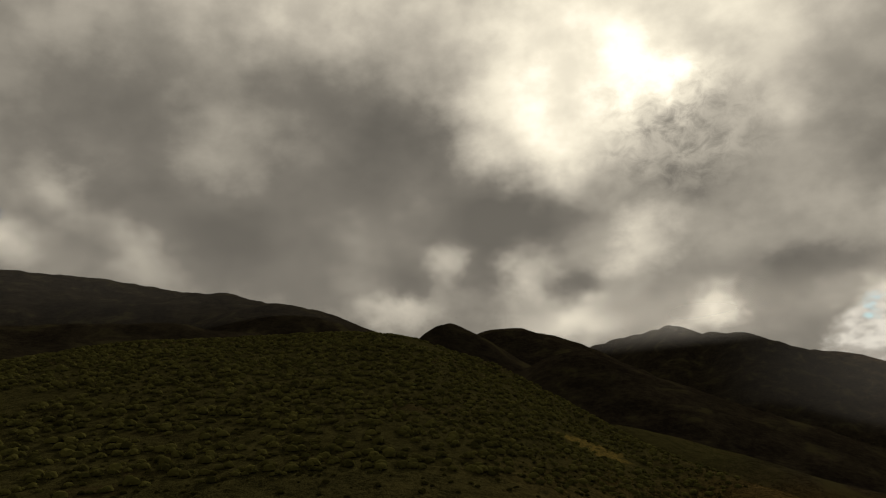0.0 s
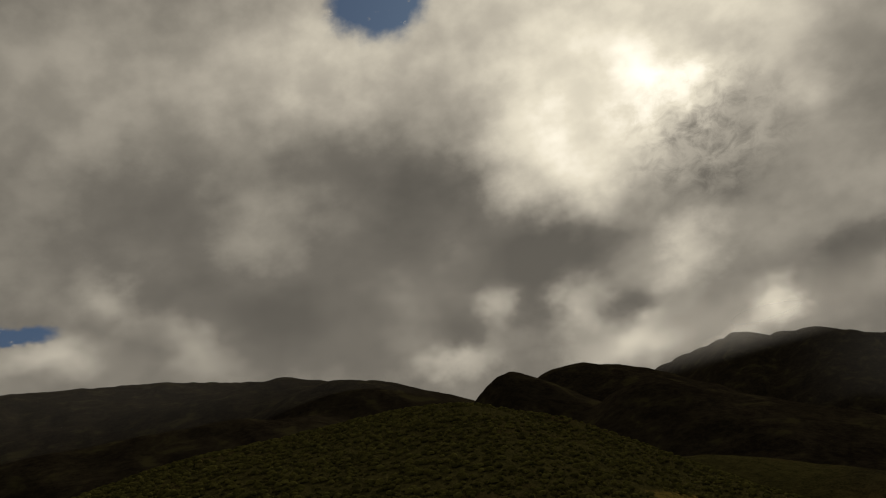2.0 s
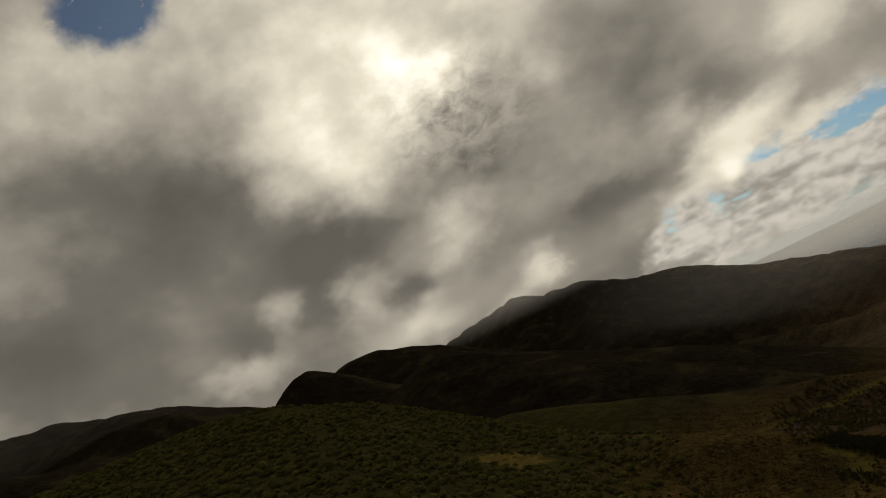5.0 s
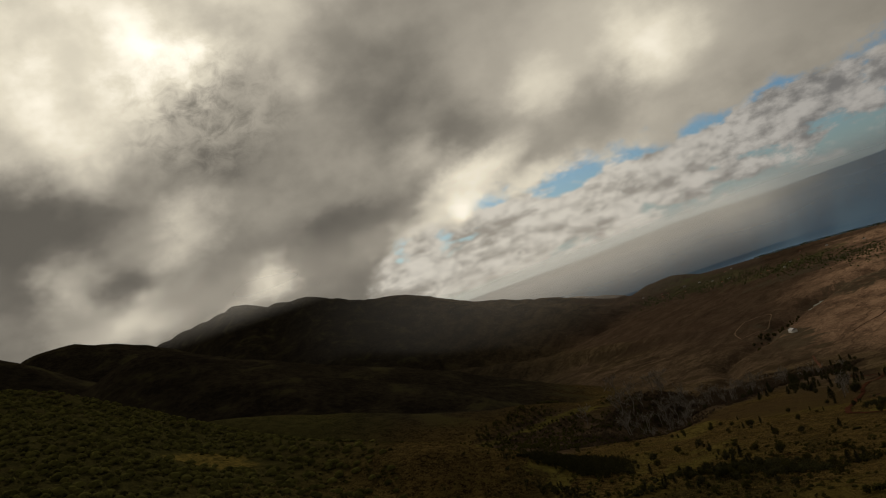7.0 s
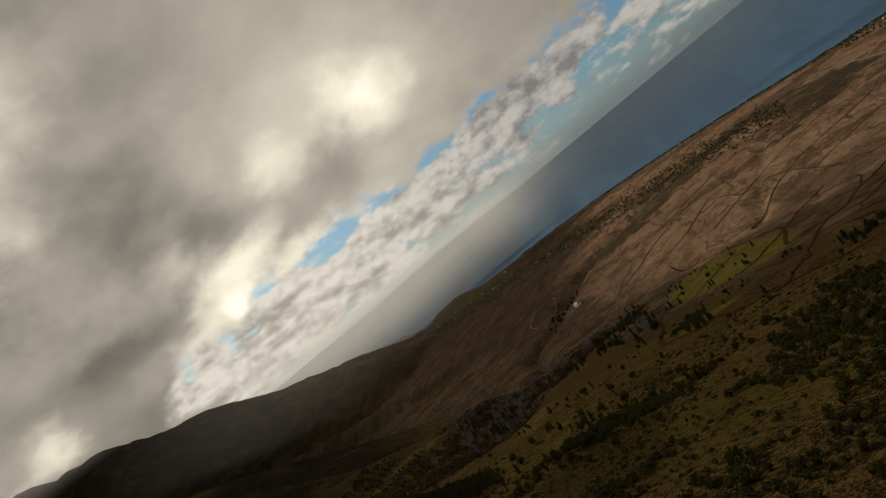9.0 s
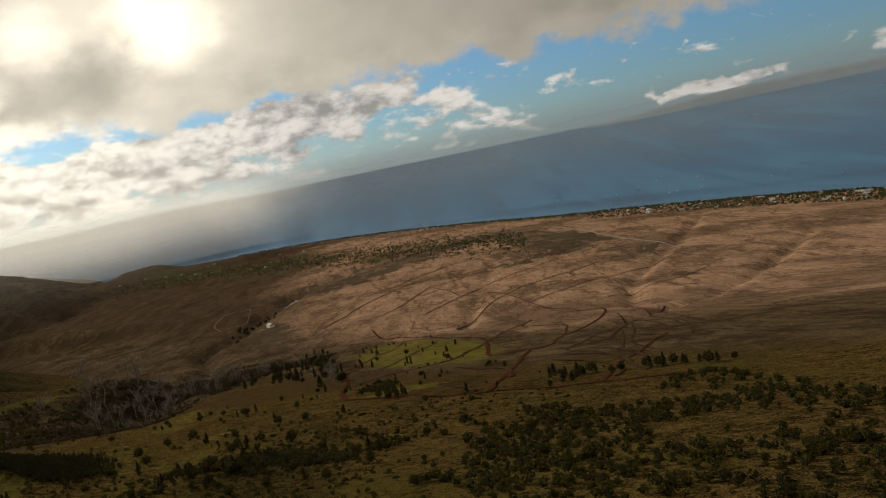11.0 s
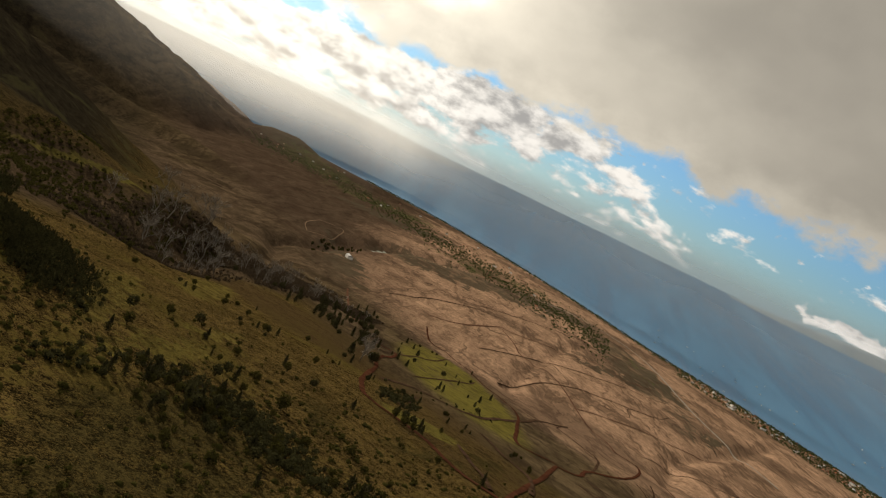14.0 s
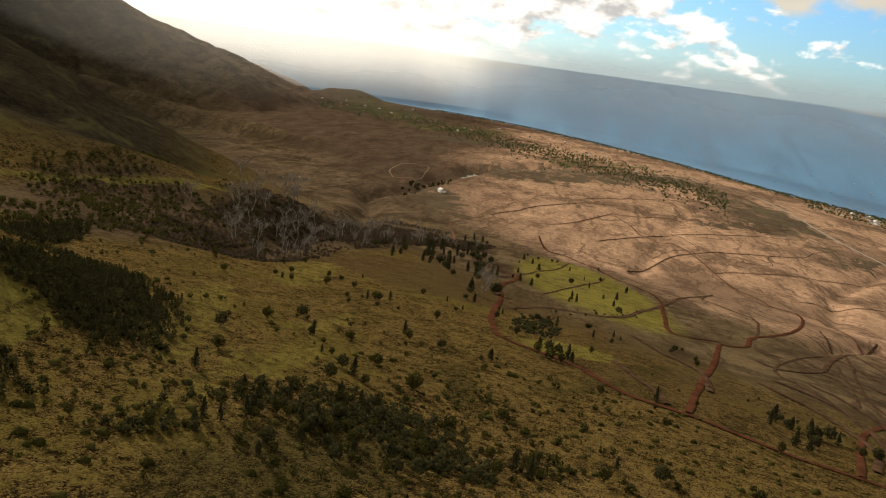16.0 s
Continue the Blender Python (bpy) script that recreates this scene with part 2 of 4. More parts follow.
def ground_material():
    m, t, s = material("ground_cover")
    p = place(t)
    x, y, z = split(t, p)
    wide, _ = grain(t, p, 0.0035, 5, 0.6, 0.4)
    mid, _ = grain(t, p, 0.018, 6, 0.65, 0.6)
    small, _ = grain(t, p, 0.12, 6, 0.7, 0.3)
    tiny, _ = grain(t, p, 0.6, 4, 0.7)
    speck, _ = grain(t, p, 2.6, 3, 0.7)
    wob = (mid - 0.5) * 160 + (wide - 0.5) * 300
    # dry grass on the low plain, cut by ruts that run down to the sea
    st = t.nodes.new("ShaderNodeMapping")
    st.inputs[2].default_value, st.inputs[3].default_value = (0, 0, radians(28)), (0.28, 1.0, 0.0)
    t.links.new(p, st.inputs[0])
    warp, wc = grain(t, st.outputs[0], 0.02, 5, 0.65)
    vec = t.nodes.new("ShaderNodeVectorMath")
    vec.operation = "MULTIPLY_ADD"
    t.links.new(wc, vec.inputs[0])
    vec.inputs[1].default_value = (120, 120, 0)
    t.links.new(st.outputs[0], vec.inputs[2])

    def cracks(scale, width):
        g = t.nodes.new("ShaderNodeTexVoronoi")
        g.feature = "DISTANCE_TO_EDGE"
        g.inputs["Scale"].default_value = scale
        t.links.new(vec.outputs[0], g.inputs["Vector"])
        return Val(t, g.outputs[0]).step(0.0, width, 1.0, 0.0)

    cutline = (cracks(0.010, 0.055) * mid.step(0.36, 0.54)).op("MAXIMUM", cracks(0.024, 0.075) * wide.step(0.40, 0.54) * 0.85).op("MAXIMUM", cracks(0.055, 0.10) * mid.step(0.44, 0.56) * 0.65)
    streak, _ = grain(t, st.outputs[0], 0.03, 7, 0.7, 0.5)
    # straw's bright and brown patches also stand in for sun and cloud shadow
    straw = blend(t, (streak * 0.26 + mid * 0.22 + small * 0.27 + tiny * 0.25).step(0.39, 0.61), (0.155, 0.097, 0.062), (0.450, 0.288, 0.188))
    straw = blend(t, wide.step(0.48, 0.60, 0.0, 0.8), straw, (0.135, 0.088, 0.058))
    # brown soil below the mountains, darkened as well for the cloud shade there
    shaded_soil = blend(t, (streak * 0.5 + small * 0.3 + tiny * 0.2).step(0.38, 0.62), (0.034, 0.023, 0.015), (0.092, 0.064, 0.042))
    straw = blend(t, (y - x * 0.10 + wide * 240 - 120).step(-20, 260), straw, shaded_soil)
    torn = join(t, x + (wide - 0.5) * 700 + (streak - 0.5) * 500, y + (mid - 0.5) * 260 + (streak - 0.5) * 160, 0.0)
    # scorched and weedy stretches of the plain; the (2050, -300) band also paints cloud shade
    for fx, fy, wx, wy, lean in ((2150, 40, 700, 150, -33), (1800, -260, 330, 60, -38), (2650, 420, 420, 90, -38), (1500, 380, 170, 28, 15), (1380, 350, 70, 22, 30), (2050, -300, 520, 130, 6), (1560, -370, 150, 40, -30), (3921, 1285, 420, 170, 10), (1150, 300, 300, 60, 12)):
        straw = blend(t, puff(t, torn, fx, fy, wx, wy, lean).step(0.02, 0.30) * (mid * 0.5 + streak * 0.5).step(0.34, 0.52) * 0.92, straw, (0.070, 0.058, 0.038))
    garden = blend(t, (small * 0.5 + tiny * 0.5).step(0.42, 0.58), (0.030, 0.040, 0.014), (0.105, 0.115, 0.040))
    for fx, fy, wx, wy, lean in ((3500, 1000, 620, 230, 25), (3000, 560, 500, 120, -25), (2500, 90, 420, 70, -38), (2050, -330, 90, 40, -30)):
        straw = blend(t, puff(t, torn, fx, fy, wx, wy, lean).step(0.02, 0.35) * (mid * 0.6 + small * 0.4).step(0.46, 0.54) * 0.85, straw, garden)
    straw = blend(t, cutline * 0.75, straw, (0.060, 0.038, 0.025))
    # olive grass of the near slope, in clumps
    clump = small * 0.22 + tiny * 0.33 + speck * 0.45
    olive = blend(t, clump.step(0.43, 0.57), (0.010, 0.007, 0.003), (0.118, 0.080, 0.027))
    olive = blend(t, (mid * 0.6 + tiny * 0.4).step(0.50, 0.60, 0.0, 0.75), olive, (0.076, 0.060, 0.015))
    olive = blend(t, wide.step(0.50, 0.60, 0.0, 0.6), olive, (0.050, 0.032, 0.016))
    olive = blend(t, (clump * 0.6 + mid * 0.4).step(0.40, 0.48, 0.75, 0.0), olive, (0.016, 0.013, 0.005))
    # bare brown ground below the grass
    dun = blend(t, (streak * 0.30 + small * 0.25 + tiny * 0.30 + speck * 0.15).step(0.40, 0.60), (0.040, 0.028, 0.018), (0.132, 0.092, 0.056))
    dun = blend(t, wide.step(0.45, 0.56, 0.0, 0.3), dun, (0.090, 0.070, 0.028))
    # dark blotches stand for scrub and for patches of shadow
    dun = blend(t, (mid * 0.7 + tiny * 0.3).step(0.50, 0.60, 0.0, 0.7), dun, (0.034, 0.025, 0.014))
    dun = blend(t, cutline * 0.8, dun, (0.030, 0.020, 0.013))
    # green scrub of the hill, and dark brush of the mountains, darkened further for cloud shade
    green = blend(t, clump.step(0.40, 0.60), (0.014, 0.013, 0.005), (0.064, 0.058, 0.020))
    green = blend(t, mid.step(0.56, 0.66, 0.0, 0.5), green, (0.044, 0.030, 0.014))
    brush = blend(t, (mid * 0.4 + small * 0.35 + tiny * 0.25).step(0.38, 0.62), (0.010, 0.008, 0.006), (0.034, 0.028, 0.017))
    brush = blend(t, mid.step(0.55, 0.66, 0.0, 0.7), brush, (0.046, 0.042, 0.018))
    bare = blend(t, (streak * 0.4 + mid * 0.3 + small * 0.3).step(0.4, 0.6), (0.026, 0.020, 0.012), (0.092, 0.066, 0.037))
    brush = blend(t, (x - y * 1.05 + wob * 0.5).step(350, 1050), brush, bare)
    run = x - y * 1.3 + wob * 0.7
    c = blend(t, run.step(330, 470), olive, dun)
    c = blend(t, run.step(690, 960), c, straw)
    # bright grass of the fenced fields, and strips painting sunlight on the benches
    lush_lit = blend(t, (small * 0.4 + tiny * 0.3 + streak * 0.3).step(0.38, 0.60), (0.060, 0.050, 0.014), (0.145, 0.125, 0.028))
    ragged = join(t, x + (mid - 0.5) * 60, y + (small - 0.5) * 30, 0.0)
    thorn = blend(t, (small * 0.4 + tiny * 0.35 + mid * 0.25).step(0.40, 0.60), (0.020, 0.014, 0.009), (0.080, 0.056, 0.034))
    for fx, fy, wx, wy, lean in ((680, 262, 400, 78, 4), (470, 290, 150, 80, 20)):
        c = blend(t, puff(t, ragged, fx, fy, wx, wy, lean).step(0.05, 0.4) * 0.95, c, thorn)
    # darker patches on the near slope
    dark_patch = blend(t, clump.step(0.42, 0.60), (0.012, 0.010, 0.004), (0.058, 0.045, 0.016))
    for fx, fy, wx, wy, lean in ((215, 118, 62, 26, 10), (232, 176, 60, 12, 8), (332, 84, 30, 8, -40), (384, 64, 34, 7, -20), (300, 112, 30, 7, 15)):
        c = blend(t, puff(t, ragged, fx, fy, wx, wy, lean).step(0.05, 0.5) * (mid * 0.5 + small * 0.5).step(0.40, 0.52) * 0.9, c, dark_patch)
    for fx, fy, wx, wy, lean, most in ((712, 80, 275, 66, 6, 1.0), (382, 88, 24, 15, -45, 0.9), (300, 172, 70, 8, 20, 0.5), (420, 190, 60, 12, 10, 0.4), (285, 143, 34, 6, 5, 0.4), (330, 152, 26, 4, -8, 0.5), (262, 147, 24, 3, 12, 0.5), (550, 326, 75, 7, -18, 0.8), (455, 350, 60, 7, -12, 0.6), (262, 186, 30, 5, 20, 0.7), (250, 174, 26, 4, 10, 0.6)):
        c = blend(t, puff(t, ragged, fx, fy, wx, wy, lean).step(0.04, 0.30) * (small * 0.5 + mid * 0.5).step(0.32, 0.50) * most, c, lush_lit)
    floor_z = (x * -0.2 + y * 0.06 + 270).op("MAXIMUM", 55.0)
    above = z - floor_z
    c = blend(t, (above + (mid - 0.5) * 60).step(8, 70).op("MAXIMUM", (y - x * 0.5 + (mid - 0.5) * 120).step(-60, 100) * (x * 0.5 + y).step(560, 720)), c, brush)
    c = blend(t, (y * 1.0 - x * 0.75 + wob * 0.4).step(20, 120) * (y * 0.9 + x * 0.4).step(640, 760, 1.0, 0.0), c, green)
    c = blend(t, puff(t, ragged, 205, 272, 34, 16, 35).step(0.05, 0.45) * tiny.step(0.35, 0.6), c, (0.150, 0.110, 0.028))
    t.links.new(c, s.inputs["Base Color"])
    s.inputs["Roughness"].default_value = 0.95
    s.inputs["Specular IOR Level"].default_value = 0.0
    bump(t, s, small * 0.5 + tiny * 0.35 + speck * 0.22 + mid * 0.3, 0.6, 3.0)
    return m


def sea_material():
    m, t, s = material("sea_water")
    p = place(t)
    st = t.nodes.new("ShaderNodeMapping")
    st.inputs[2].default_value, st.inputs[3].default_value = (0, 0, radians(25)), (0.4, 2.2, 1)
    t.links.new(p, st.inputs[0])
    band, _ = grain(t, st.outputs[0], 0.003, 5, 0.6, 0.5)
    wave, _ = grain(t, p, 0.06, 4, 0.6)
    t.links.new(blend(t, band.step(0.35, 0.65), (0.016, 0.100, 0.225), (0.050, 0.160, 0.300)), s.inputs["Base Color"])
    t.links.new(band.step(0.36, 0.62, 0.36, 0.58).socket, s.inputs["Roughness"])
    bump(t, s, wave, 0.05, 2.0)
    return m


GROUND, SEA = ground_material(), sea_material()
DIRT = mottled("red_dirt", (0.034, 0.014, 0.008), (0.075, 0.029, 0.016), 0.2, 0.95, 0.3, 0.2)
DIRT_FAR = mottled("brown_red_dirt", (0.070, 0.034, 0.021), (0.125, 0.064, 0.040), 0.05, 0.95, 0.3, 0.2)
RUT = mottled("dark_soil", (0.026, 0.016, 0.010), (0.075, 0.044, 0.027), 0.2, 0.95, 0.3, 0.2)
# the pale blue puts the haze of distance into the islands' colour
HAZED_ISLAND = mottled("far_island", (0.22, 0.27, 0.32), (0.28, 0.33, 0.37), 0.01)
# ---- land ----
def lattice(x, y, seed):
    """Smooth noise between 0 and 1 on arrays."""
    xi, yi = np.floor(x).astype(np.int64), np.floor(y).astype(np.int64)
    fx, fy = x - xi, y - yi
    fx, fy = fx * fx * fx * (fx * (fx * 6 - 15) + 10), fy * fy * fy * (fy * (fy * 6 - 15) + 10)

    def corner(i, j):
        n = (i * 374761393 + j * 668265263 + seed * 974711) & 0xFFFFFFFF
        n = ((n ^ (n >> 13)) * 1274126177) & 0xFFFFFFFF
        return ((n ^ (n >> 16)) & 0xFFFF) / 65535.0

    a, b, c, d = corner(xi, yi), corner(xi + 1, yi), corner(xi, yi + 1), corner(xi + 1, yi + 1)
    return (a * (1 - fx) + b * fx) * (1 - fy) + (c * (1 - fx) + d * fx) * fy


def rolling(x, y, size, octaves=4, seed=0, ridged=False):
    total, amp, norm = 0.0, 1.0, 0.0
    for k in range(octaves):
        n = lattice(x / size + 17.3 * k, y / size - 9.1 * k, seed + k)
        total, norm = total + amp * (1 - abs(2 * n - 1) if ridged else n), norm + amp
        amp, size = amp * 0.5, size * 0.5
    return total / norm


def smax(a, b, k):
    return 0.5 * (a + b + np.sqrt((a - b) ** 2 + k * k))


def crest(eye, points):
    """Points of a skyline, each azimuth, elevation and distance from the eye."""
    return [(eye[0] + d * math.sin(radians(a)), eye[1] + d * math.cos(radians(a)), eye[2] + d * math.tan(radians(e))) for a, e, d in points]


START, MID, END = (0, 0, 300), (29, 54, 302), (144, 94, 289)
# crest line, fall of its sides, rounding of its top, gullies
RIDGES = [
    (crest(START, [(-30, 3.0, 560), (-12, 3.8, 500), (-2, 4.6, 450), (6, 6.0, 490), (18, 6.2, 540), (24, 4.9, 530), (28, 3.2, 505)]), 0.24, 60, 0.15, 0.5),
    (crest(START, [(24, 4.7, 530), (28, 3.4, 505), (31, 1.4, 480), (34, -0.8, 450), (37.5, -3.0, 410), (41, -4.9, 370), (46, -7.0, 325)]), 0.72, 25, 0.15),
    (crest(START, [(-32, 13.0, 2700), (-12, 12.0, 2600), (-2, 11.3, 2500), (3, 10.9, 2500), (9, 9.8, 2600), (13, 8.0, 2700)]), 0.45, 60, 1.0),
    (crest(START, [(-30, 10.0, 1900), (-12, 9.2, 1900), (-2, 9.3, 1800), (7, 9.6, 1850), (11.4, 9.6, 1850), (13.5, 8.6, 1900)]), 0.5, 40, 0.8),
    (crest(START, [(11, 7.8, 1450), (13.5, 8.5, 1450), (15.4, 8.8, 1450), (17.4, 8.2, 1480), (20, 6.9, 1520), (24, 4.0, 1600)]), 0.55, 30, 0.7),
    (crest(START, [(-30, 7.0, 1150), (-10, 7.6, 1150), (3, 7.7, 1150), (8, 7.6, 1180), (14, 6.4, 1250), (20, 4.5, 1300)]), 0.5, 30, 0.6),
    (crest(START, [(27.3, 6.5, 1250), (27.7, 6.5, 1255)]), 0.72, 9, 0.2),
    (crest(START, [(29, 5.2, 1900), (30.5, 5.7, 1900), (32.3, 5.7, 1900), (34.3, 5.1, 1950), (36, 4.0, 2000)]), 0.6, 30, 0.6),
    (crest(START, [(33, 1.8, 1200), (35, 3.2, 1180), (36.4, 3.5, 1150), (39.5, 1.6, 1120), (43, 0.0, 1100), (48, -3.1, 1060), (55, -7.0, 1000), (60, -9.3, 980)]), 0.5, 25, 0.6),
    (crest(START, [(35, 3.6, 3500), (39, 4.2, 3300), (42, 4.6, 3150), (43.4, 4.9, 3050), (45, 4.1, 3000), (48, 3.8, 2900), (50.6, 2.6, 2850), (54.5, 1.3, 2850), (60, -1.0, 2900), (65.5, -3.1, 3050), (69, -4.3, 3200)]), 0.55, 14, 1.0),
    (crest(MID, [(48, 2.9, 4000), (52, 2.3, 3950), (54.5, 1.7, 3900), (58, 0.0, 3950), (63.8, -1.9, 4050), (67, -2.9, 4200), (70, -3.7, 4350)]), 0.5, 40, 0.8),
    (crest(END, [(69.6, -4.0, 3950), (71.5, -3.6, 3960), (73.2, -3.5, 3960), (74.6, -4.1, 3980)]), 0.35, 25, 0.2),
    (crest(MID, [(33, -0.5, 660), (38.7, -1.9, 650), (44, -4.0, 640), (51.6, -6.8, 620), (58, -8.6, 620), (65.4, -10.2, 640)]), 0.4, 25, 0.4),
    (crest(END, [(46, -2.9, 2250), (50.4, -3.8, 2150), (55.2, -4.6, 2000), (60.4, -5.7, 1850), (66, -6.6, 1750), (72, -7.5, 1650), (76.3, -8.3, 1560)]), 0.42, 30, 0.9),
    (crest(END, [(44, -6.8, 950), (50.4, -7.4, 880), (55.7, -8.0, 860), (59.2, -8.7, 850), (61.8, -10.1, 830), (64.5, -11.2, 800)]), 0.5, 15, 0.5),
]
# dry gullies cut into the plain: line, depth, width
GULLIES = [
    ([(1230, 392), (1350, 366), (1450, 352), (1535, 357), (1700, 345), (1900, 300), (2200, 180), (2600, 20)], 16, 38),
    ([(430, 232), (650, 262), (900, 305), (1100, 350), (1230, 392)], 11, 32),
    ([(900, -160), (1150, -230), (1500, -420), (1900, -640)], 7, 26),
    ([(980, 20), (1300, -30), (1700, -110), (2200, -260)], 6, 24),
    ([(640, -60), (800, -170), (1000, -330), (1400, -640)], 7, 24),
]
COAST_AZ = [40, 60, 75, 80, 84, 92, 100, 110, 120, 150, 180]
COAST_D = [6200, 5200, 4250, 4100, 3900, 3350, 2830, 2480, 2180, 2000, 2000]


def shore(az_deg):
    return np.where((az_deg > 30) & (az_deg < 181), np.interp(az_deg, COAST_AZ, COAST_D), 6200.0)


def land(x, y):
    """The ground's height over the sea."""
    az_d, d = np.degrees(np.arctan2(x, y)), np.hypot(x, y)
    u = d / shore(az_d)
    h = smax(270 - 0.2 * x + 0.06 * y, 110 * np.sign(1 - u) * np.abs(1 - u) ** 1.2 - 1.5, 25)
    h = np.where(u > 1, np.minimum(h, 8) - 60 * (u - 1), h)
    floor_h = h
    cut = rolling(x, y, 260, 4, 3, True)
    for line, falls, top, gully, *flank in RIDGES:
        best = np.full_like(h, -1e4)
        along = 0.0
        for k, ((ax, ay, a_z), (bx, by, b_z)) in enumerate(zip(line, line[1:])):
            ux, uy = bx - ax, by - ay
            s = np.clip(((x - ax) * ux + (y - ay) * uy) / (ux * ux + uy * uy), 0, 1)
            r = np.hypot(x - ax - s * ux, y - ay - s * uy)
            r = np.sqrt(r * r + top * top) - top
            run = along + s * math.hypot(ux, uy)
            along += math.hypot(ux, uy)
            rib = rolling(run + 0.35 * (cut - 0.5) * r, r * 0.22 + 900 * falls, 210, 4, 41, True)
            deep = gully * (rib - 0.62) * np.minimum(r, 260) * 0.34
            best = np.maximum(best, a_z + s * (b_z - a_z) - falls * r + deep)
        if flank:  # the side towards the sea falls off faster
            best = best - flank[0] * smax(x - 0.42 * y - 30, 0 * x, 30)
        h = smax(h, best, 8)
    up = np.clip((h - floor_h) / 120, 0, 1)
    h = h + up * (rolling(x, y, 120, 4, 11, True) - 0.62) * np.clip(d / 1500, 0, 1) * 14
    h = h + (rolling(x, y, 90, 4, 21) - 0.5) * np.clip(d / 300, 0.3, 1) * 5 * np.clip((h - 3) / 30, 0, 1)
    for line, depth, width in GULLIES:
        r = np.full_like(h, 1e4)
        for (ax, ay), (bx, by) in zip(line, line[1:]):
            ux, uy = bx - ax, by - ay
            s = np.clip(((x - ax) * ux + (y - ay) * uy) / (ux * ux + uy * uy), 0, 1)
            r = np.minimum(r, np.hypot(x - ax - s * ux, y - ay - s * uy))
        r = r + (cut - 0.5) * width * 0.9
        h = h - depth * np.exp(-((r / (width * 0.55)) ** 2))
    flow = rolling(x * 0.25 - y * 0.14, y * 0.88 + x * 0.47, 130, 3, 31, True)
    return h + (flow - 0.6) * 3.2 * np.clip((d - 350) / 500, 0, 1) * np.clip((h - 5) / 40, 0, 1) * (1 - up)


AZS = np.radians(np.concatenate([np.linspace(-30, 140, 1000), np.linspace(140, 330, 130)[1:-1]]))
RADII = 3 * (4830 / 3) ** np.linspace(0, 1, 380)


def sheet(name, height, azimuths, radii, mat, closed):
    n, k = len(azimuths), len(radii)
    a, r = np.meshgrid(azimuths, radii)
    x, y = r * np.sin(a), r * np.cos(a)
    z = height(x, y)
    verts = np.stack([x, y, z], -1).reshape(-1, 3)
    i, j = np.meshgrid(np.arange(k - 1), np.arange(n if closed else n - 1), indexing="ij")
    j2 = (j + 1) % n
    quads = np.stack([i * n + j, (i + 1) * n + j, (i + 1) * n + j2, i * n + j2], -1).reshape(-1, 4)[:, ::-1]
    faces = [tuple(q) for q in quads.tolist()]
    if closed:
        faces.append(tuple(range(n))[::-1])
    me = bpy.data.meshes.new(name)
    me.from_pydata(verts.tolist(), [], faces)
    me.polygons.foreach_set("use_smooth", [True] * len(me.polygons))
    me.materials.append(mat)
    ob = new(name, me)
    return ob, z


ground, GRID = sheet("ground", land, AZS, RADII, GROUND, True)
tagged(ground, "dry volcanic hillside of scrub and grass falling to the sea", "ground", kind="structure")


def on_ground(x, y):
    """The sheet's own height at a place."""
    a = math.atan2(x, y)
    if a < AZS[0]:
        a += 2 * math.pi
    r = max(math.hypot(x, y), RADII[0])
    i = min(int(np.searchsorted(RADII, r)) - 1, len(RADII) - 2)
    i = max(i, 0)
    j = int(np.searchsorted(AZS, a)) - 1
    j2 = (j + 1) % len(AZS)
    span = (AZS[j2] - AZS[j]) % (2 * math.pi)
    f, g = (r - RADII[i]) / (RADII[i + 1] - RADII[i]), (a - AZS[j]) / span
    return float((GRID[i, j] * (1 - g) + GRID[i, j2] * g) * (1 - f) + (GRID[i + 1, j] * (1 - g) + GRID[i + 1, j2] * g) * f)


def swell(x, y):
    """The sea: level by the shore, and far out bent up to where its horizon stands."""
    d = np.hypot(x, y)
    d0 = np.minimum(shore(np.degrees(np.arctan2(x, y))) + 100, 4250)
    s = np.clip((d - d0) / (4840 - d0), 0, 1)
    return 272 * s ** 1.1


sea, _ = sheet("sea", swell, np.radians(np.linspace(56, 200, 260)), np.linspace(1900, 4840, 160), SEA, False)
tagged(sea, "deep blue ocean with streaks of wind and glare", "sea", kind="structure")



def far_island(name, a0, a1, peak, seed, label):
    """A long low island on the horizon."""
    n = 60
    verts, faces = [], []
    for i in range(n + 1):
        t = i / n
        a = radians(a0 + (a1 - a0) * t)
        body = math.sin(math.pi * t) ** 1.4 * (0.75 + 0.5 * float(rolling(np.array([t * 900.0]), np.array([seed * 50.0]), 240, 4, seed)[0]) - 0.25)
        for r, h in ((4690, -3.0), (4770, peak * body * 0.75), (4815, peak * body), (4838, -3.0)):
            px, py = r * math.sin(a), r * math.cos(a)
            verts.append((px, py, float(swell(np.array([px]), np.array([py]))[0]) - 1.5 + h))
        if i:
            for k in range(3):
                q = (i - 1) * 4 + k
                faces.append((q, q + 1, q + 5, q + 4))
    me = bpy.data.meshes.new(name)
    me.from_pydata(verts, [], faces)
    me.polygons.foreach_set("use_smooth", [True] * len(me.polygons))
    me.materials.append(HAZED_ISLAND)
    return tagged(new(name, me), label, "island", kind="structure")


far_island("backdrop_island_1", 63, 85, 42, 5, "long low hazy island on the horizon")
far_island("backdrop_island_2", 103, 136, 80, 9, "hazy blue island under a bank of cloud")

# ---- things: builders ----
rng = np.random.default_rng(7)


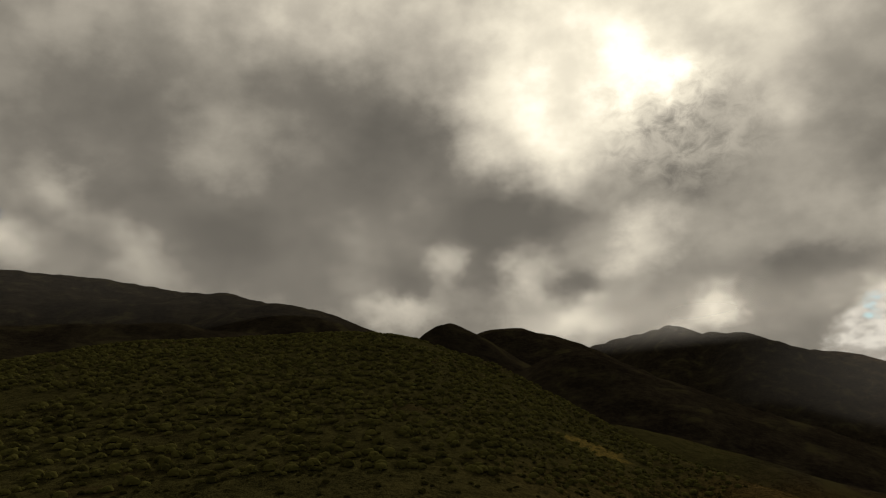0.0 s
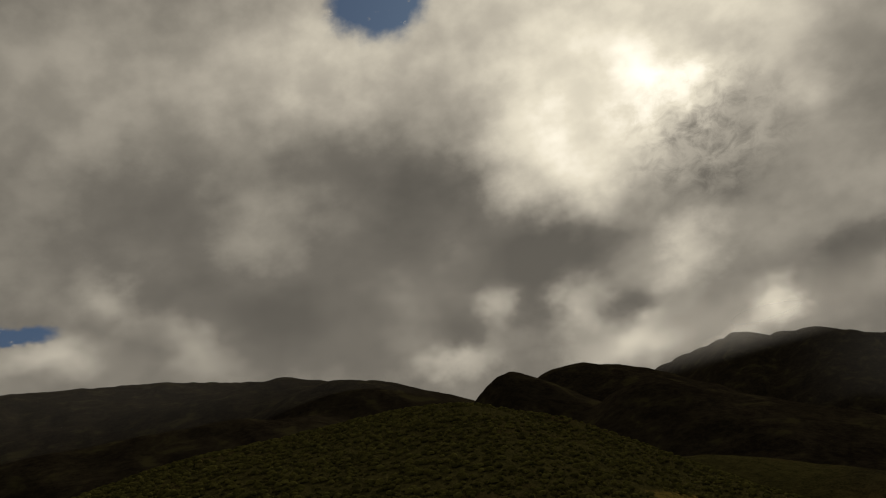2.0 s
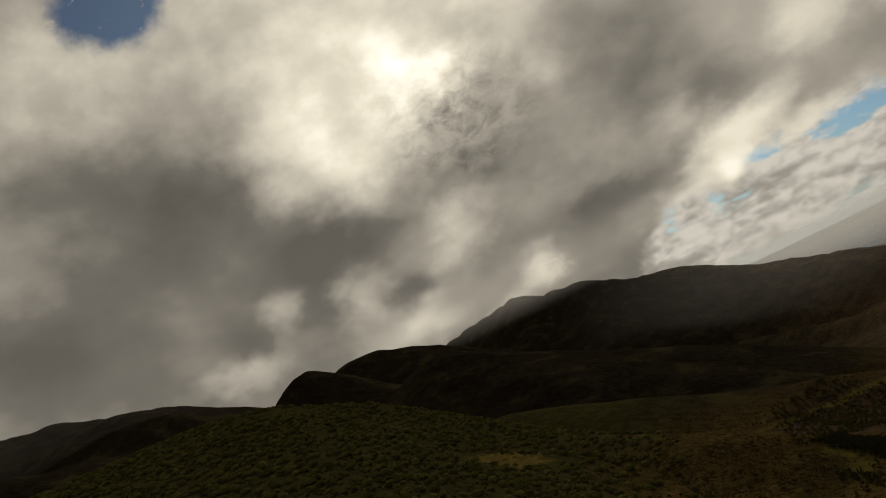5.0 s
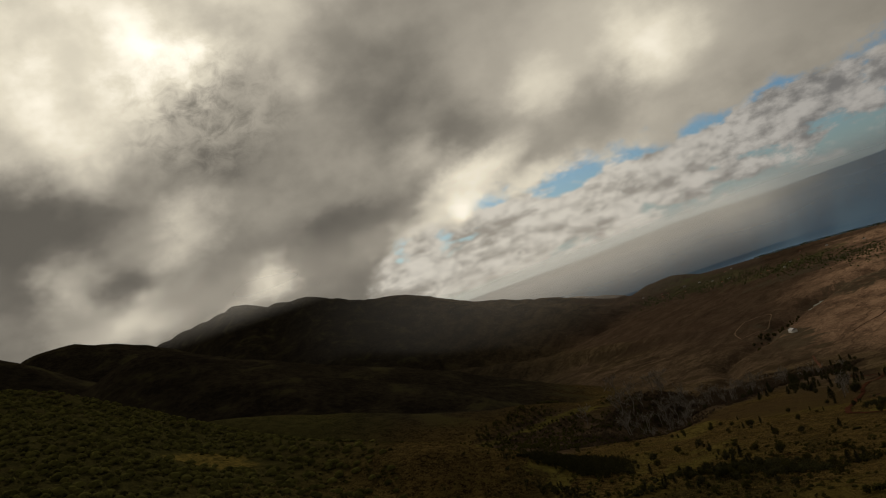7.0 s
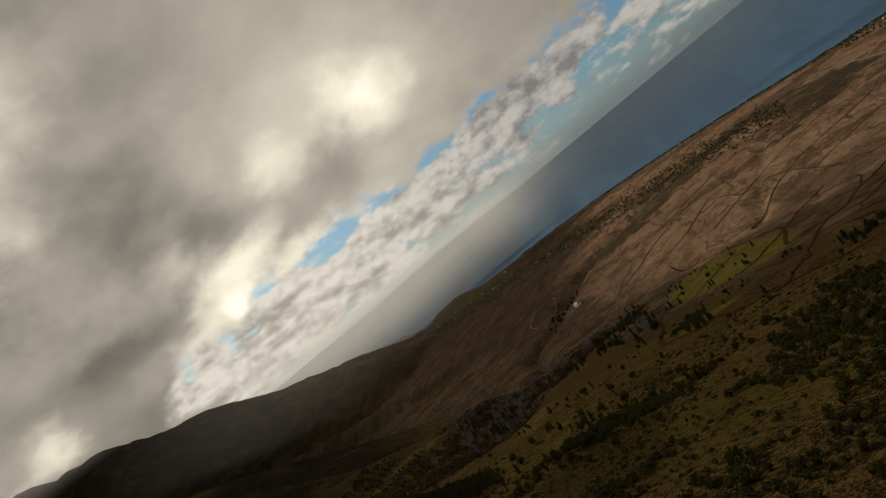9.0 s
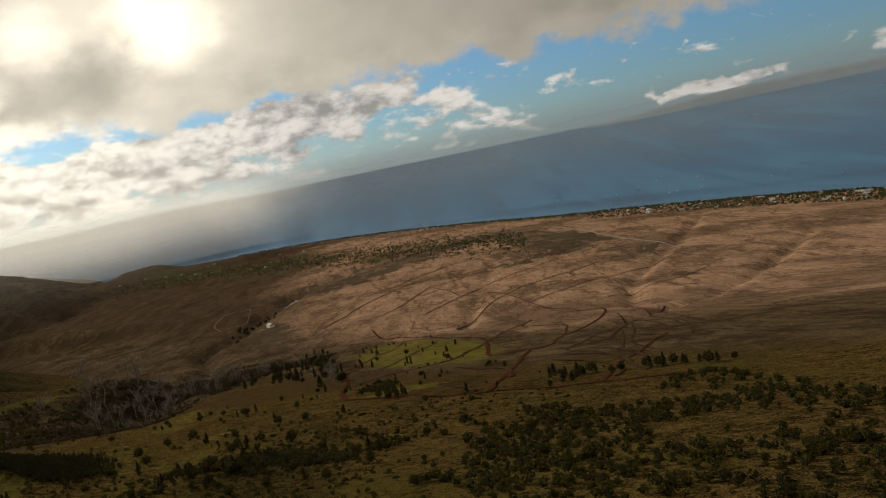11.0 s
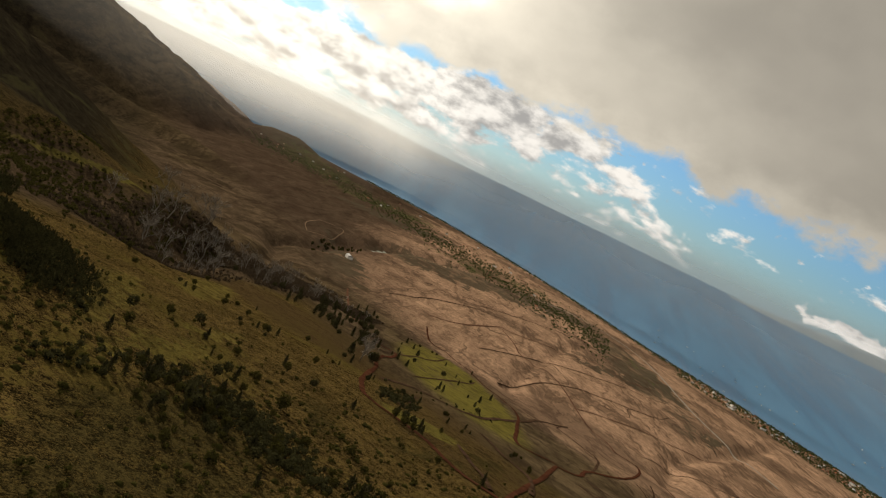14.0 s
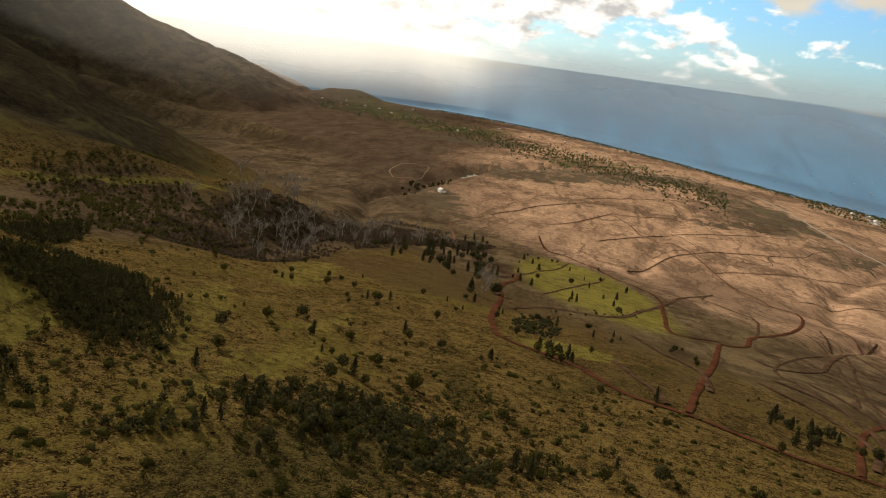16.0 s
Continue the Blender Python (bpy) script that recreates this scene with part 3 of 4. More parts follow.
def mesh_object(name, verts, faces, mat, parent=None, smooth=False, label=""):
    me = bpy.data.meshes.new(name)
    me.from_pydata([tuple(v) for v in verts], [], [tuple(f) for f in faces])
    me.materials.append(mat)
    if smooth:
        me.polygons.foreach_set("use_smooth", [True] * len(me.polygons))
    ob = new(name, me)
    if parent is not None:
        ob.parent = parent
    if label:
        tagged(ob, label)
    return ob


def part(name, bm, mat, parent, label=""):
    """One bmesh as one mesh object under a thing or a part."""
    me = bpy.data.meshes.new(name)
    bm.to_mesh(me)
    bm.free()
    me.materials.append(mat)
    ob = new(name, me)
    ob.parent = parent
    return tagged(ob, label) if label else ob


def leaf_cloud(r, count, size, shape, squash=1.0):
    """Small leaf sprays set about a body; shape gives a random place and its outward way."""
    verts, faces = [], []
    for _ in range(count):
        p, out = shape(r)
        n = out + r.normal(0, 0.45, 3)
        n /= np.linalg.norm(n)
        a = np.cross(n, r.normal(0, 1, 3))
        a /= np.linalg.norm(a)
        b = np.cross(n, a) * squash
        s = size * r.uniform(0.6, 1.35)
        k = len(verts)
        tip = n * s * 0.35
        verts += [p - a * s, p - b * s * 0.7 + tip * r.uniform(-0.6, 1), p + a * s * r.uniform(0.7, 1.2), p + b * s * 0.7 + tip * r.uniform(-0.6, 1)]
        faces += [(k, k + 1, k + 2), (k, k + 2, k + 3)]
    return np.array(verts), faces


def mound(r, h, w, leaves, size):
    """A rounded shrub: a lumpy leafy dome with sprays standing out of it."""
    verts, faces = [], []
    n = 8
    turn = r.uniform(0, 6)
    for k, t in enumerate((0.02, 0.45, 0.78)):
        for i in range(n):
            a = 2 * math.pi * i / n + k * 0.39
            lump = 0.86 + 0.16 * math.sin(3 * a + turn) + r.normal(0, 0.06)
            verts.append(np.array([math.cos(a) * w * lump * math.sqrt(1 - t * t), math.sin(a) * w * lump * math.sqrt(1 - t * t), h * t * r.uniform(0.9, 1.1)]))
    verts.append(np.array([0, 0, h * r.uniform(0.95, 1.1)]))
    for k in range(2):
        for i in range(n):
            j = (i + 1) % n
            faces += [(k * n + i, k * n + j, k * n + n + i), (k * n + j, k * n + n + j, k * n + n + i)]
    faces += [(2 * n + i, 2 * n + (i + 1) % n, 3 * n) for i in range(n)]
    v, f = leaf_cloud(r, leaves, size, dome_body(h, w))
    return np.concatenate([np.array(verts), v]), faces + [tuple(q + len(verts) for q in c) for c in f]


def tube(verts, faces, a, b, ra, rb, sides=5):
    a, b = np.array(a, float), np.array(b, float)
    d = (b - a) / (np.linalg.norm(b - a) + 1e-9)
    u = np.cross(d, (0.31, 0.83, 0.21))
    u /= np.linalg.norm(u)
    v = np.cross(d, u)
    k = len(verts)
    for c, rad in ((a, ra), (b, rb)):
        for i in range(sides):
            t = 2 * math.pi * i / sides
            verts.append(c + (u * math.cos(t) + v * math.sin(t)) * rad)
    for i in range(sides):
        j = (i + 1) % sides
        faces.append((k + i, k + j, k + sides + j, k + sides + i))
    faces.append(tuple(k + sides + i for i in range(sides)))


def limbs(r, height, spread, depth=2, thick=0.05):
    """A trunk that forks into limbs, as vertices and faces, with the limbs' ends."""
    verts, faces, ends = [], [], []

    def grow(p, way, length, rad, level):
        mid = p + way * length * 0.5 + r.normal(0, 0.05, 3) * length
        end = mid + (way + r.normal(0, 0.12, 3)) * length * 0.5
        tube(verts, faces, p, mid, rad, rad * 0.8)
        tube(verts, faces, mid, end, rad * 0.8, rad * 0.5)
        ends.append(end)
        if level < depth:
            for _ in range(3 if level else 5):
                s = r.uniform(0.35, 1.0)
                start = p + (end - p) * s
                w = way * 0.55 + np.array([*(r.normal(0, 1, 2) * spread), r.uniform(0.1, 0.7)])
                w /= np.linalg.norm(w)
                grow(start, w, length * r.uniform(0.45, 0.7), rad * 0.5, level + 1)

    grow(np.zeros(3) - np.array([0, 0, 0.15]), np.array([0, 0, 1.0]), height, thick * height, 0)
    return np.array(verts), faces, ends


def cone_body(h, w, low):
    def shape(r):
        t = r.uniform(0, 1) ** 0.8
        a = r.uniform(0, 2 * math.pi)
        lump = 0.75 + 0.45 * math.sin(a * 3 + t * 9) * math.cos(t * 14 + a)
        rad = w * (1 - t) ** 0.75 * lump * math.sqrt(r.uniform(0.25, 1))
        out = np.array([math.cos(a), math.sin(a), 0.35])
        return np.array([math.cos(a) * rad, math.sin(a) * rad, low + (h - low) * t]), out
    return shape


def round_body(h, w, low):
    def shape(r):
        d = r.normal(0, 1, 3)
        d /= np.linalg.norm(d)
        lump = 0.8 + 0.3 * math.sin(5 * d[0] + 2) * math.cos(4 * d[1] + 6 * d[2])
        rad = r.uniform(0.55, 1) ** 0.5 * lump
        return np.array([d[0] * w * rad, d[1] * w * rad, (low + h) / 2 + d[2] * (h - low) / 2 * rad]), d
    return shape


def dome_body(h, w):
    def shape(r):
        d = r.normal(0, 1, 3)
        d[2] = abs(d[2]) * 0.8
        d /= np.linalg.norm(d)
        lump = 0.85 + 0.22 * math.sin(6 * d[0] + 1) * math.cos(5 * d[1])
        return np.array([d[0] * w * lump, d[1] * w * lump, max(d[2] * h * lump, 0.02)]), d
    return shape


def tree_kind(name, seed, height, body, leaves, leaf_size, leaf_mat, label, category="tree", group=""):
    """A tree as an empty with trunk and crown, kept as the first of its kind."""
    r = np.random.default_rng(seed)
    root = new(name)
    v, f, _ = limbs(r, height * 0.75, 0.8, 1, 0.035)
    mesh_object("trunk", v, f, BARK, root)
    v, f = leaf_cloud(r, leaves, leaf_size, body)
    mesh_object("crown", v, f, leaf_mat, root)
    return tagged(root, label, category, group)


def bare_kind(seed, height, label):
    r = np.random.default_rng(seed)
    root = new("bare_tree")
    v, f, ends = limbs(r, height * 0.7, 1.0, 2, 0.030)
    v = list(v)
    for e in ends[1:]:
        for _ in range(3):
            w = r.normal(0, 1, 3) + (0, 0, 0.8)
            w /= np.linalg.norm(w)
            tube(v, f, e - w * height * 0.02, e + w * height * r.uniform(0.1, 0.22), height * 0.008, height * 0.004, 3)
    mesh_object("trunk", v, f, DEADWOOD, root)
    return tagged(root, label, "tree", "bare trees on the slope")


def strew(name, kinds, spots, mat, label, category):
    """Many plants too thick to count, joined: kinds are (verts, faces), spots are x, y, size."""
    V, F, k = [], [], 0
    for x, y, s in spots:
        v, f = kinds[int(rng.integers(len(kinds)))]
        a = rng.uniform(0, 2 * math.pi)
        c, sn = math.cos(a) * s, math.sin(a) * s
        w = np.empty_like(v)
        w[:, 0], w[:, 1], w[:, 2] = x + v[:, 0] * c - v[:, 1] * sn, y + v[:, 0] * sn + v[:, 1] * c, on_ground(x, y) - 0.05 * s + v[:, 2] * s
        V.append(w)
        F.append(np.array(f) + k)
        k += len(v)
    me = bpy.data.meshes.new(name)
    me.from_pydata(np.concatenate(V).tolist(), [], np.concatenate(F).tolist())
    me.materials.append(mat)
    return tagged(new(name, me), label, category, kind="stuff")


def patch_density(x, y, size, seed, cut):
    return rolling(np.array([x]), np.array([y]), size, 3, seed)[0] > cut


def curve_through(points, step):
    """A smooth line through points, as places step apart."""
    p = [np.array(q, float) for q in points]
    p = [2 * p[0] - p[1]] + p + [2 * p[-1] - p[-2]]
    out = []
    for i in range(1, len(p) - 2):
        n = max(2, int(np.linalg.norm(p[i + 1] - p[i]) / step))
        for k in range(n):
            t = k / n
            out.append(0.5 * (2 * p[i] + (p[i + 1] - p[i - 1]) * t + (2 * p[i - 1] - 5 * p[i] + 4 * p[i + 1] - p[i + 2]) * t * t + (3 * p[i] - p[i - 1] - 3 * p[i + 1] + p[i + 2]) * t ** 3))
    return out + [p[-2]]


def strip(name, points, width, mat, label, lift=0.26, step=4.0):
    """A track laid on the ground, its edges a little ragged."""
    line = curve_through(points, step)
    verts, faces = [], []
    for i, p in enumerate(line):
        d = line[min(i + 1, len(line) - 1)] - line[max(i - 1, 0)]
        d = np.array([-d[1], d[0]]) / (np.linalg.norm(d) + 1e-9)
        far = 1 + np.hypot(*p) / 900
        for k in range(5):
            edge = 0.75 + 0.5 * float(lattice(np.array([i * step / 9.0]), np.array([k * 3.7]), 77)[0]) if k in (0, 4) else 1.0
            q = p + d * width * (k / 4 - 0.5) * edge
            verts.append((q[0], q[1], on_ground(q[0], q[1]) + (lift if 0 < k < 4 else lift * 0.7) * far))
        if i:
            for k in range(4):
                a = (i - 1) * 5 + k
                faces.append((a, a + 1, a + 6, a + 5))
    ob = mesh_object(name, verts, faces, mat, smooth=True)
    return tagged(ob, label, "road", kind="structure")


def box(bm, x0, y0, z0, x1, y1, z1):
    m = Matrix.Translation(((x0 + x1) / 2, (y0 + y1) / 2, (z0 + z1) / 2)) @ Matrix.Diagonal((x1 - x0, y1 - y0, z1 - z0, 1))
    bmesh.ops.create_cube(bm, size=1, matrix=m)


def house_kind(w, d, h, wall_mat, roof_mat, label):
    root = new("house")
    bm = bmesh.new()
    box(bm, -w / 2, -d / 2, -2.0, w / 2, d / 2, h)
    part("wall", bm, wall_mat, root)
    bm = bmesh.new()
    e = 0.6
    rise = d * 0.28
    ring = [bm.verts.new(c) for c in ((-w / 2 - e, -d / 2 - e, h - 0.2), (w / 2 + e, -d / 2 - e, h - 0.2), (w / 2 + e, d / 2 + e, h - 0.2), (-w / 2 - e, d / 2 + e, h - 0.2), (-w / 2 - e, 0, h + rise), (w / 2 + e, 0, h + rise))]
    for f in ((0, 1, 5, 4), (2, 3, 4, 5), (1, 2, 5), (3, 0, 4), (3, 2, 1, 0)):
        bm.faces.new([ring[i] for i in f])
    part("roof", bm, roof_mat, root)
    for x in (-w * 0.28, w * 0.25):
        for y in (-d / 2, d / 2):
            bm = bmesh.new()
            box(bm, x - 0.7, y - 0.04, 1.0, x + 0.7, y + 0.04, 2.2)
            part("window", bm, DARKGLASS, root)
    bm = bmesh.new()
    box(bm, -0.5, -d / 2 - 0.05, 0, 0.5, -d / 2 + 0.05, 2.1)
    part("door", bm, BARK, root)
    return tagged(root, label, "house", "houses on the coastal plain")


def boat_kind(label):
    root = new("boat")
    bm = bmesh.new()
    sect = [(-4.5, 1.1, 0.9), (-2, 1.5, 0.8), (1.5, 1.4, 0.9), (4.2, 0.5, 1.2), (5.2, 0.05, 1.35)]
    rows_ = [[bm.verts.new(c) for c in ((x, -w, h), (x, -w * 0.7, 0.2), (x, 0, -0.4), (x, w * 0.7, 0.2), (x, w, h))] for x, w, h in sect]
    for a, b in zip(rows_, rows_[1:]):
        for i in range(4):
            bm.faces.new((a[i], b[i], b[i + 1], a[i + 1]))
        bm.faces.new((a[0], a[4], b[4], b[0]))
    bm.faces.new(rows_[0])
    part("hull", bm, WHITE, root)
    bm = bmesh.new()
    box(bm, -1.5, -0.8, 0.8, 1.6, 0.8, 1.7)
    part("cabin", bm, WHITE, root)
    v, f = [], []
    tube(v, f, (0.8, 0, 0.8), (0.8, 0, 11), 0.1, 0.06, 6)
    mesh_object("mast", v, f, WHITE, root)
    return tagged(root, label, "boat", "boats moored off the shore")

# ---- things on the slopes ----
def leaf_material(name, dark, bright):
    m, t, s = material(name)
    g = t.nodes.new("ShaderNodeNewGeometry")
    n, _ = grain(t, g.outputs["Position"], 0.35, 3, 0.6)
    v = Val(t, g.outputs["Random Per Island"]) * 0.55 + n * 0.9 - 0.22
    t.links.new(blend(t, v.op("ADD", 0.0, clamp=True), dark, bright), s.inputs["Base Color"])
    s.inputs["Roughness"].default_value = 0.8
    s.inputs["Specular IOR Level"].default_value = 0.0
    # light also shines through the leaves
    thin, both = t.nodes.new("ShaderNodeBsdfTranslucent"), t.nodes.new("ShaderNodeMixShader")
    t.links.new(s.inputs["Base Color"].links[0].from_socket, thin.inputs[0])
    both.inputs[0].default_value = 0.32
    t.links.new(s.outputs[0], both.inputs[1])
    t.links.new(thin.outputs[0], both.inputs[2])
    t.links.new(both.outputs[0], t.nodes["Material Output"].inputs[0])
    return m


LEAF_DARK = leaf_material("dark_leaves", (0.017, 0.017, 0.008), (0.072, 0.068, 0.028))
LEAF_FOREST = leaf_material("forest_leaves", (0.013, 0.014, 0.006), (0.058, 0.054, 0.022))
LEAF_MID = leaf_material("olive_leaves", (0.018, 0.018, 0.006), (0.075, 0.068, 0.018))
LEAF_HILL = leaf_material("shrub_leaves", (0.020, 0.020, 0.007), (0.168, 0.157, 0.045))
LEAF_BRUSH = leaf_material("brush_leaves", (0.028, 0.021, 0.014), (0.100, 0.073, 0.048))
LEAF_TOWN = leaf_material("garden_leaves", (0.035, 0.045, 0.020), (0.115, 0.125, 0.050))
STRAWTUFT = leaf_material("dry_grass", (0.045, 0.032, 0.011), (0.190, 0.135, 0.045))
BARK = mottled("bark", (0.035, 0.026, 0.018), (0.10, 0.08, 0.06), 3.0)
DEADWOOD = mottled("dead_wood", (0.10, 0.085, 0.07), (0.28, 0.25, 0.215), 0.6)
WHITE = mottled("white_paint", (0.62, 0.60, 0.56), (0.80, 0.78, 0.74), 0.6, 0.6)
ROOF_GREY = mottled("grey_roof", (0.20, 0.20, 0.20), (0.42, 0.42, 0.42), 0.4, 0.7)
ROOF_RED = mottled("red_roof", (0.22, 0.08, 0.05), (0.36, 0.15, 0.09), 0.4, 0.8)
WALL_TAN = mottled("tan_wall", (0.34, 0.28, 0.20), (0.55, 0.47, 0.36), 0.5, 0.8)
DARKGLASS = mottled("window_glass", (0.02, 0.025, 0.03), (0.05, 0.055, 0.06), 1.0, 0.1)

tall = "dark green ironwood tree, ragged and narrow, on the slope"
stout = "rounded dark green kiawe tree on the grassy slope"
olive_l = "small olive green tree with a loose crown on dry grass"
TREES = [
    tree_kind("tree", 1, 4.0, cone_body(4.2, 1.15, 0.3), 380, 0.21, LEAF_DARK, tall, group="trees on the slope"),
    tree_kind("tree", 2, 3.4, cone_body(3.6, 1.4, 0.2), 400, 0.22, LEAF_DARK, tall, group="trees on the slope"),
    tree_kind("tree", 3, 2.8, round_body(3.2, 1.6, 0.3), 420, 0.22, LEAF_DARK, stout, group="trees on the slope"),
    tree_kind("tree", 4, 2.4, round_body(2.7, 1.5, 0.2), 380, 0.21, LEAF_MID, olive_l, group="trees on the slope"),
    tree_kind("tree", 5, 3.0, round_body(3.4, 1.3, 0.5), 360, 0.21, LEAF_MID, olive_l, group="trees on the slope"),
]
BARES = [bare_kind(11, 5.0, "leafless grey dead tree with forked limbs"), bare_kind(12, 4.2, "leafless grey dead tree with forked limbs"), bare_kind(13, 5.6, "tall leafless silver grey dead tree")]
planted = set()


def plant(kinds, x, y, s, pick=None):
    """A tree of a kind, at a place; the first one of a kind is the built one itself."""
    i = int(rng.integers(len(kinds))) if pick is None else pick
    ob = kinds[i]
    m = pose(x, y, on_ground(x, y), rng.uniform(-3, 3), rng.uniform(-3, 3), rng.uniform(0, 360))
    if ob.name not in planted:
        planted.add(ob.name)
        ob.matrix_basis = m @ Matrix.Diagonal((s, s, s * 1.0, 1))
        return ob
    c = copy_thing(ob, m)
    c.scale = (s * rng.uniform(0.9, 1.1), s * rng.uniform(0.9, 1.1), s)
    return c


# trees that stand apart
for x, y, s in ((391, 213, 1.0), (373, 201, 0.9), (389, 153, 1.0), (436, 147, 0.9), (326, 157, 1.1), (310, 160, 1.0), (378, 131, 1.0), (361, 98, 1.1), (358, 94, 1.2), (356, 91, 1.0), (299, 130, 1.0), (286, 119, 1.3), (242, 109, 1.0), (271, 109, 0.9), (256, 150, 0.8), (335, 109, 0.9), (253, 99, 0.8), (335, 28, 1.1), (331, 34, 1.2), (329, 31, 1.0), (273, 72, 1.0), (265, 82, 0.9)):
    plant(TREES, x, y, s)
for x, y, s in ((176, 533, 0.9), (44, 401, 0.8)):
    plant(TREES, x, y, s, 1)
# a loose scatter over the grass, thicker along the hollows
count = 0
while count < 90:
    x, y = rng.uniform(215, 470), rng.uniform(40, 240)
    if y > 0.42 * x + 60 or not patch_density(x, y, 50, 51, 0.57):
        continue
    plant(TREES, x, y, rng.uniform(0.45, 1.0))
    count += 1
# the grove on the grass
for _ in range(64):
    x, y = 246 + rng.normal(0, 9), 127 + rng.normal(0, 7)
    plant(TREES, x, y, rng.uniform(0.45, 0.95))
# trees on the green field and along the tracks
for _ in range(30):
    x, y = rng.uniform(540, 900), rng.uniform(40, 150)
    plant(TREES, x, y, rng.uniform(0.7, 1.5), int(rng.integers(3)))
for _ in range(44):  # a ragged row above the field and beside the track
    t = rng.uniform(0, 1)
    plant(TREES, 470 + 460 * t + rng.normal(0, 12), 128 + 60 * t + rng.normal(0, 7), rng.uniform(0.9, 1.9), int(rng.integers(3)))
for x, y in ((372, 98), (369, 95), (368, 92), (364, 89), (361, 88), (388, 106)):
    plant(TREES, x, y, rng.uniform(0.8, 1.2), int(rng.integers(3)))
for _ in range(26):
    t = rng.uniform(0, 1)
    plant(TREES, 318 + 40 * t + rng.normal(0, 3), -25 + 60 * t + rng.normal(0, 3), rng.uniform(0.7, 1.4), int(rng.integers(3)))
# the stand of bare trees
for _ in range(74):
    x = rng.uniform(460, 940)
    plant(BARES, x, 235 + (x - 450) * 0.08 + rng.normal(0, 20), rng.uniform(0.7, 2.0))
for x, y in ((526, 132), (516, 131), (500, 130), (482, 128), (533, 262), (562, 259), (600, 266), (633, 278), (550, 250)):
    plant(BARES, x, y, rng.uniform(2.0, 2.9))

for _ in range(20):  # the tall ones, bleached, above the gully
    x = rng.uniform(500, 690)
    plant(BARES, x, 262 + (x - 500) * 0.10 + rng.normal(0, 13), rng.uniform(2.2, 3.6))
for _ in range(24):
    t = rng.uniform(0, 1)
    plant(BARES, 560 + 330 * t + rng.normal(0, 15), 238 - 58 * t + rng.normal(0, 9), rng.uniform(1.4, 2.6))
for _ in range(46):  # dark trees between the gully and the green field
    x = rng.uniform(555, 740)
    plant(TREES, x, rng.uniform(np.interp(x, [555, 600, 740], [138, 150, 178]), np.interp(x, [555, 740], [236, 210])), rng.uniform(0.9, 2.1), int(rng.integers(3)))

# low scrub, brush and thickets that nobody could count
r0 = np.random.default_rng(21)
CUSHION = [mound(r0, 0.95, 1.2, 16, 0.22) for _ in range(6)]
TUFT = [leaf_cloud(r0, 9, 0.24, dome_body(0.5, 0.6), 0.5) for _ in range(6)]
BUSH = [leaf_cloud(r0, 46, 0.30, round_body(1.7, 0.9, 0.1)) for _ in range(4)]
SPIRE = [leaf_cloud(r0, 70, 0.20, cone_body(2.6, 0.95, 0.0)) for _ in range(5)]


def spots(n, x0, x1, y0, y1, s0, s1, test):
    out = []
    while len(out) < n:
        x, y = rng.uniform(x0, x1), rng.uniform(y0, y1)
        if test(x, y):
            out.append((x, y, rng.uniform(s0, s1)))
    return out


hill = spots(11500, -90, 360, 170, 600, 0.6, 1.7, lambda x, y: y > 0.82 * x + 20 + 90 * rng.uniform() ** 2 and patch_density(x, y, 70, 61, 0.22) and -0.62 < math.atan2(x, y) < 0.80 and math.hypot(x - 205, (y - 272) * 1.6) > 22)
strew("shrub_cover", CUSHION, hill, LEAF_HILL, "dense cushions of green shrubs covering the hill", "shrubs")
near = spots(1900, 0, 330, 40, 330, 0.35, 0.8, lambda x, y: patch_density(x, y, 40, 71, 0.42) and math.hypot(x - 40, y - 50) > 45)
strew("low_scrub", CUSHION, near, LEAF_MID, "low brown and olive scrub on the hillside", "scrub")
grass = spots(24000, 150, 400, -30, 230, 0.3, 0.85, lambda x, y: patch_density(x, y, 50, 81, 0.33))
strew("grass_tufts", TUFT, grass, STRAWTUFT, "dry yellow grass tufts over the slope", "grass")
slope = spots(260, 150, 390, -10, 250, 0.35, 0.9, lambda x, y: patch_density(x, y, 45, 91, 0.56))
strew("slope_bushes", BUSH, slope, LEAF_MID, "scattered olive bushes on the dry slope", "bushes")
brush = spots(800, 125, 300, -10, 95, 0.5, 1.2, lambda x, y: patch_density(x, y, 30, 95, 0.44))
strew("olive_brush", BUSH, brush, LEAF_MID, "olive brush thicket on the steep bank", "bushes")
brush = spots(850, 165, 275, 92, 150, 0.3, 0.85, lambda x, y: patch_density(x, y, 26, 99, 0.50) and ((x - 220) / 55) ** 2 + ((y - 120) / 27) ** 2 < 1.2 * rng.uniform())
strew("bank_brush", BUSH, brush, LEAF_DARK, "dark green brush in clumps over the grass", "bushes")
brush = spots(520, 165, 300, 92, 200, 0.25, 0.7, lambda x, y: patch_density(x, y, 26, 98, 0.52))
strew("grass_brush", BUSH, brush, LEAF_MID, "olive brush scattered in clumps over the grass", "bushes")
brush = spots(700, 125, 300, -10, 95, 0.5, 1.2, lambda x, y: patch_density(x, y, 30, 95, 0.47))
strew("dark_brush", BUSH, brush, LEAF_DARK, "dark green brush thicket on the steep bank", "bushes")
def in_stand(x, y, cx, cy, turn, long_, wide_):
    """How far out of an oval stand of plants: 0 at its middle, 1 at its edge."""
    c, n = math.cos(radians(turn)), math.sin(radians(turn))
    u, v = (x - cx) * c + (y - cy) * n, (y - cy) * c - (x - cx) * n
    return (u / long_) ** 2 + (v / wide_) ** 2


thicket = spots(1700, 205, 360, 135, 260, 0.4, 0.95, lambda x, y: in_stand(x, y, 268, 181, 27, 46, 19) < 0.35 + 0.9 * rng.uniform() ** 2 and patch_density(x, y, 22, 85, 0.40))
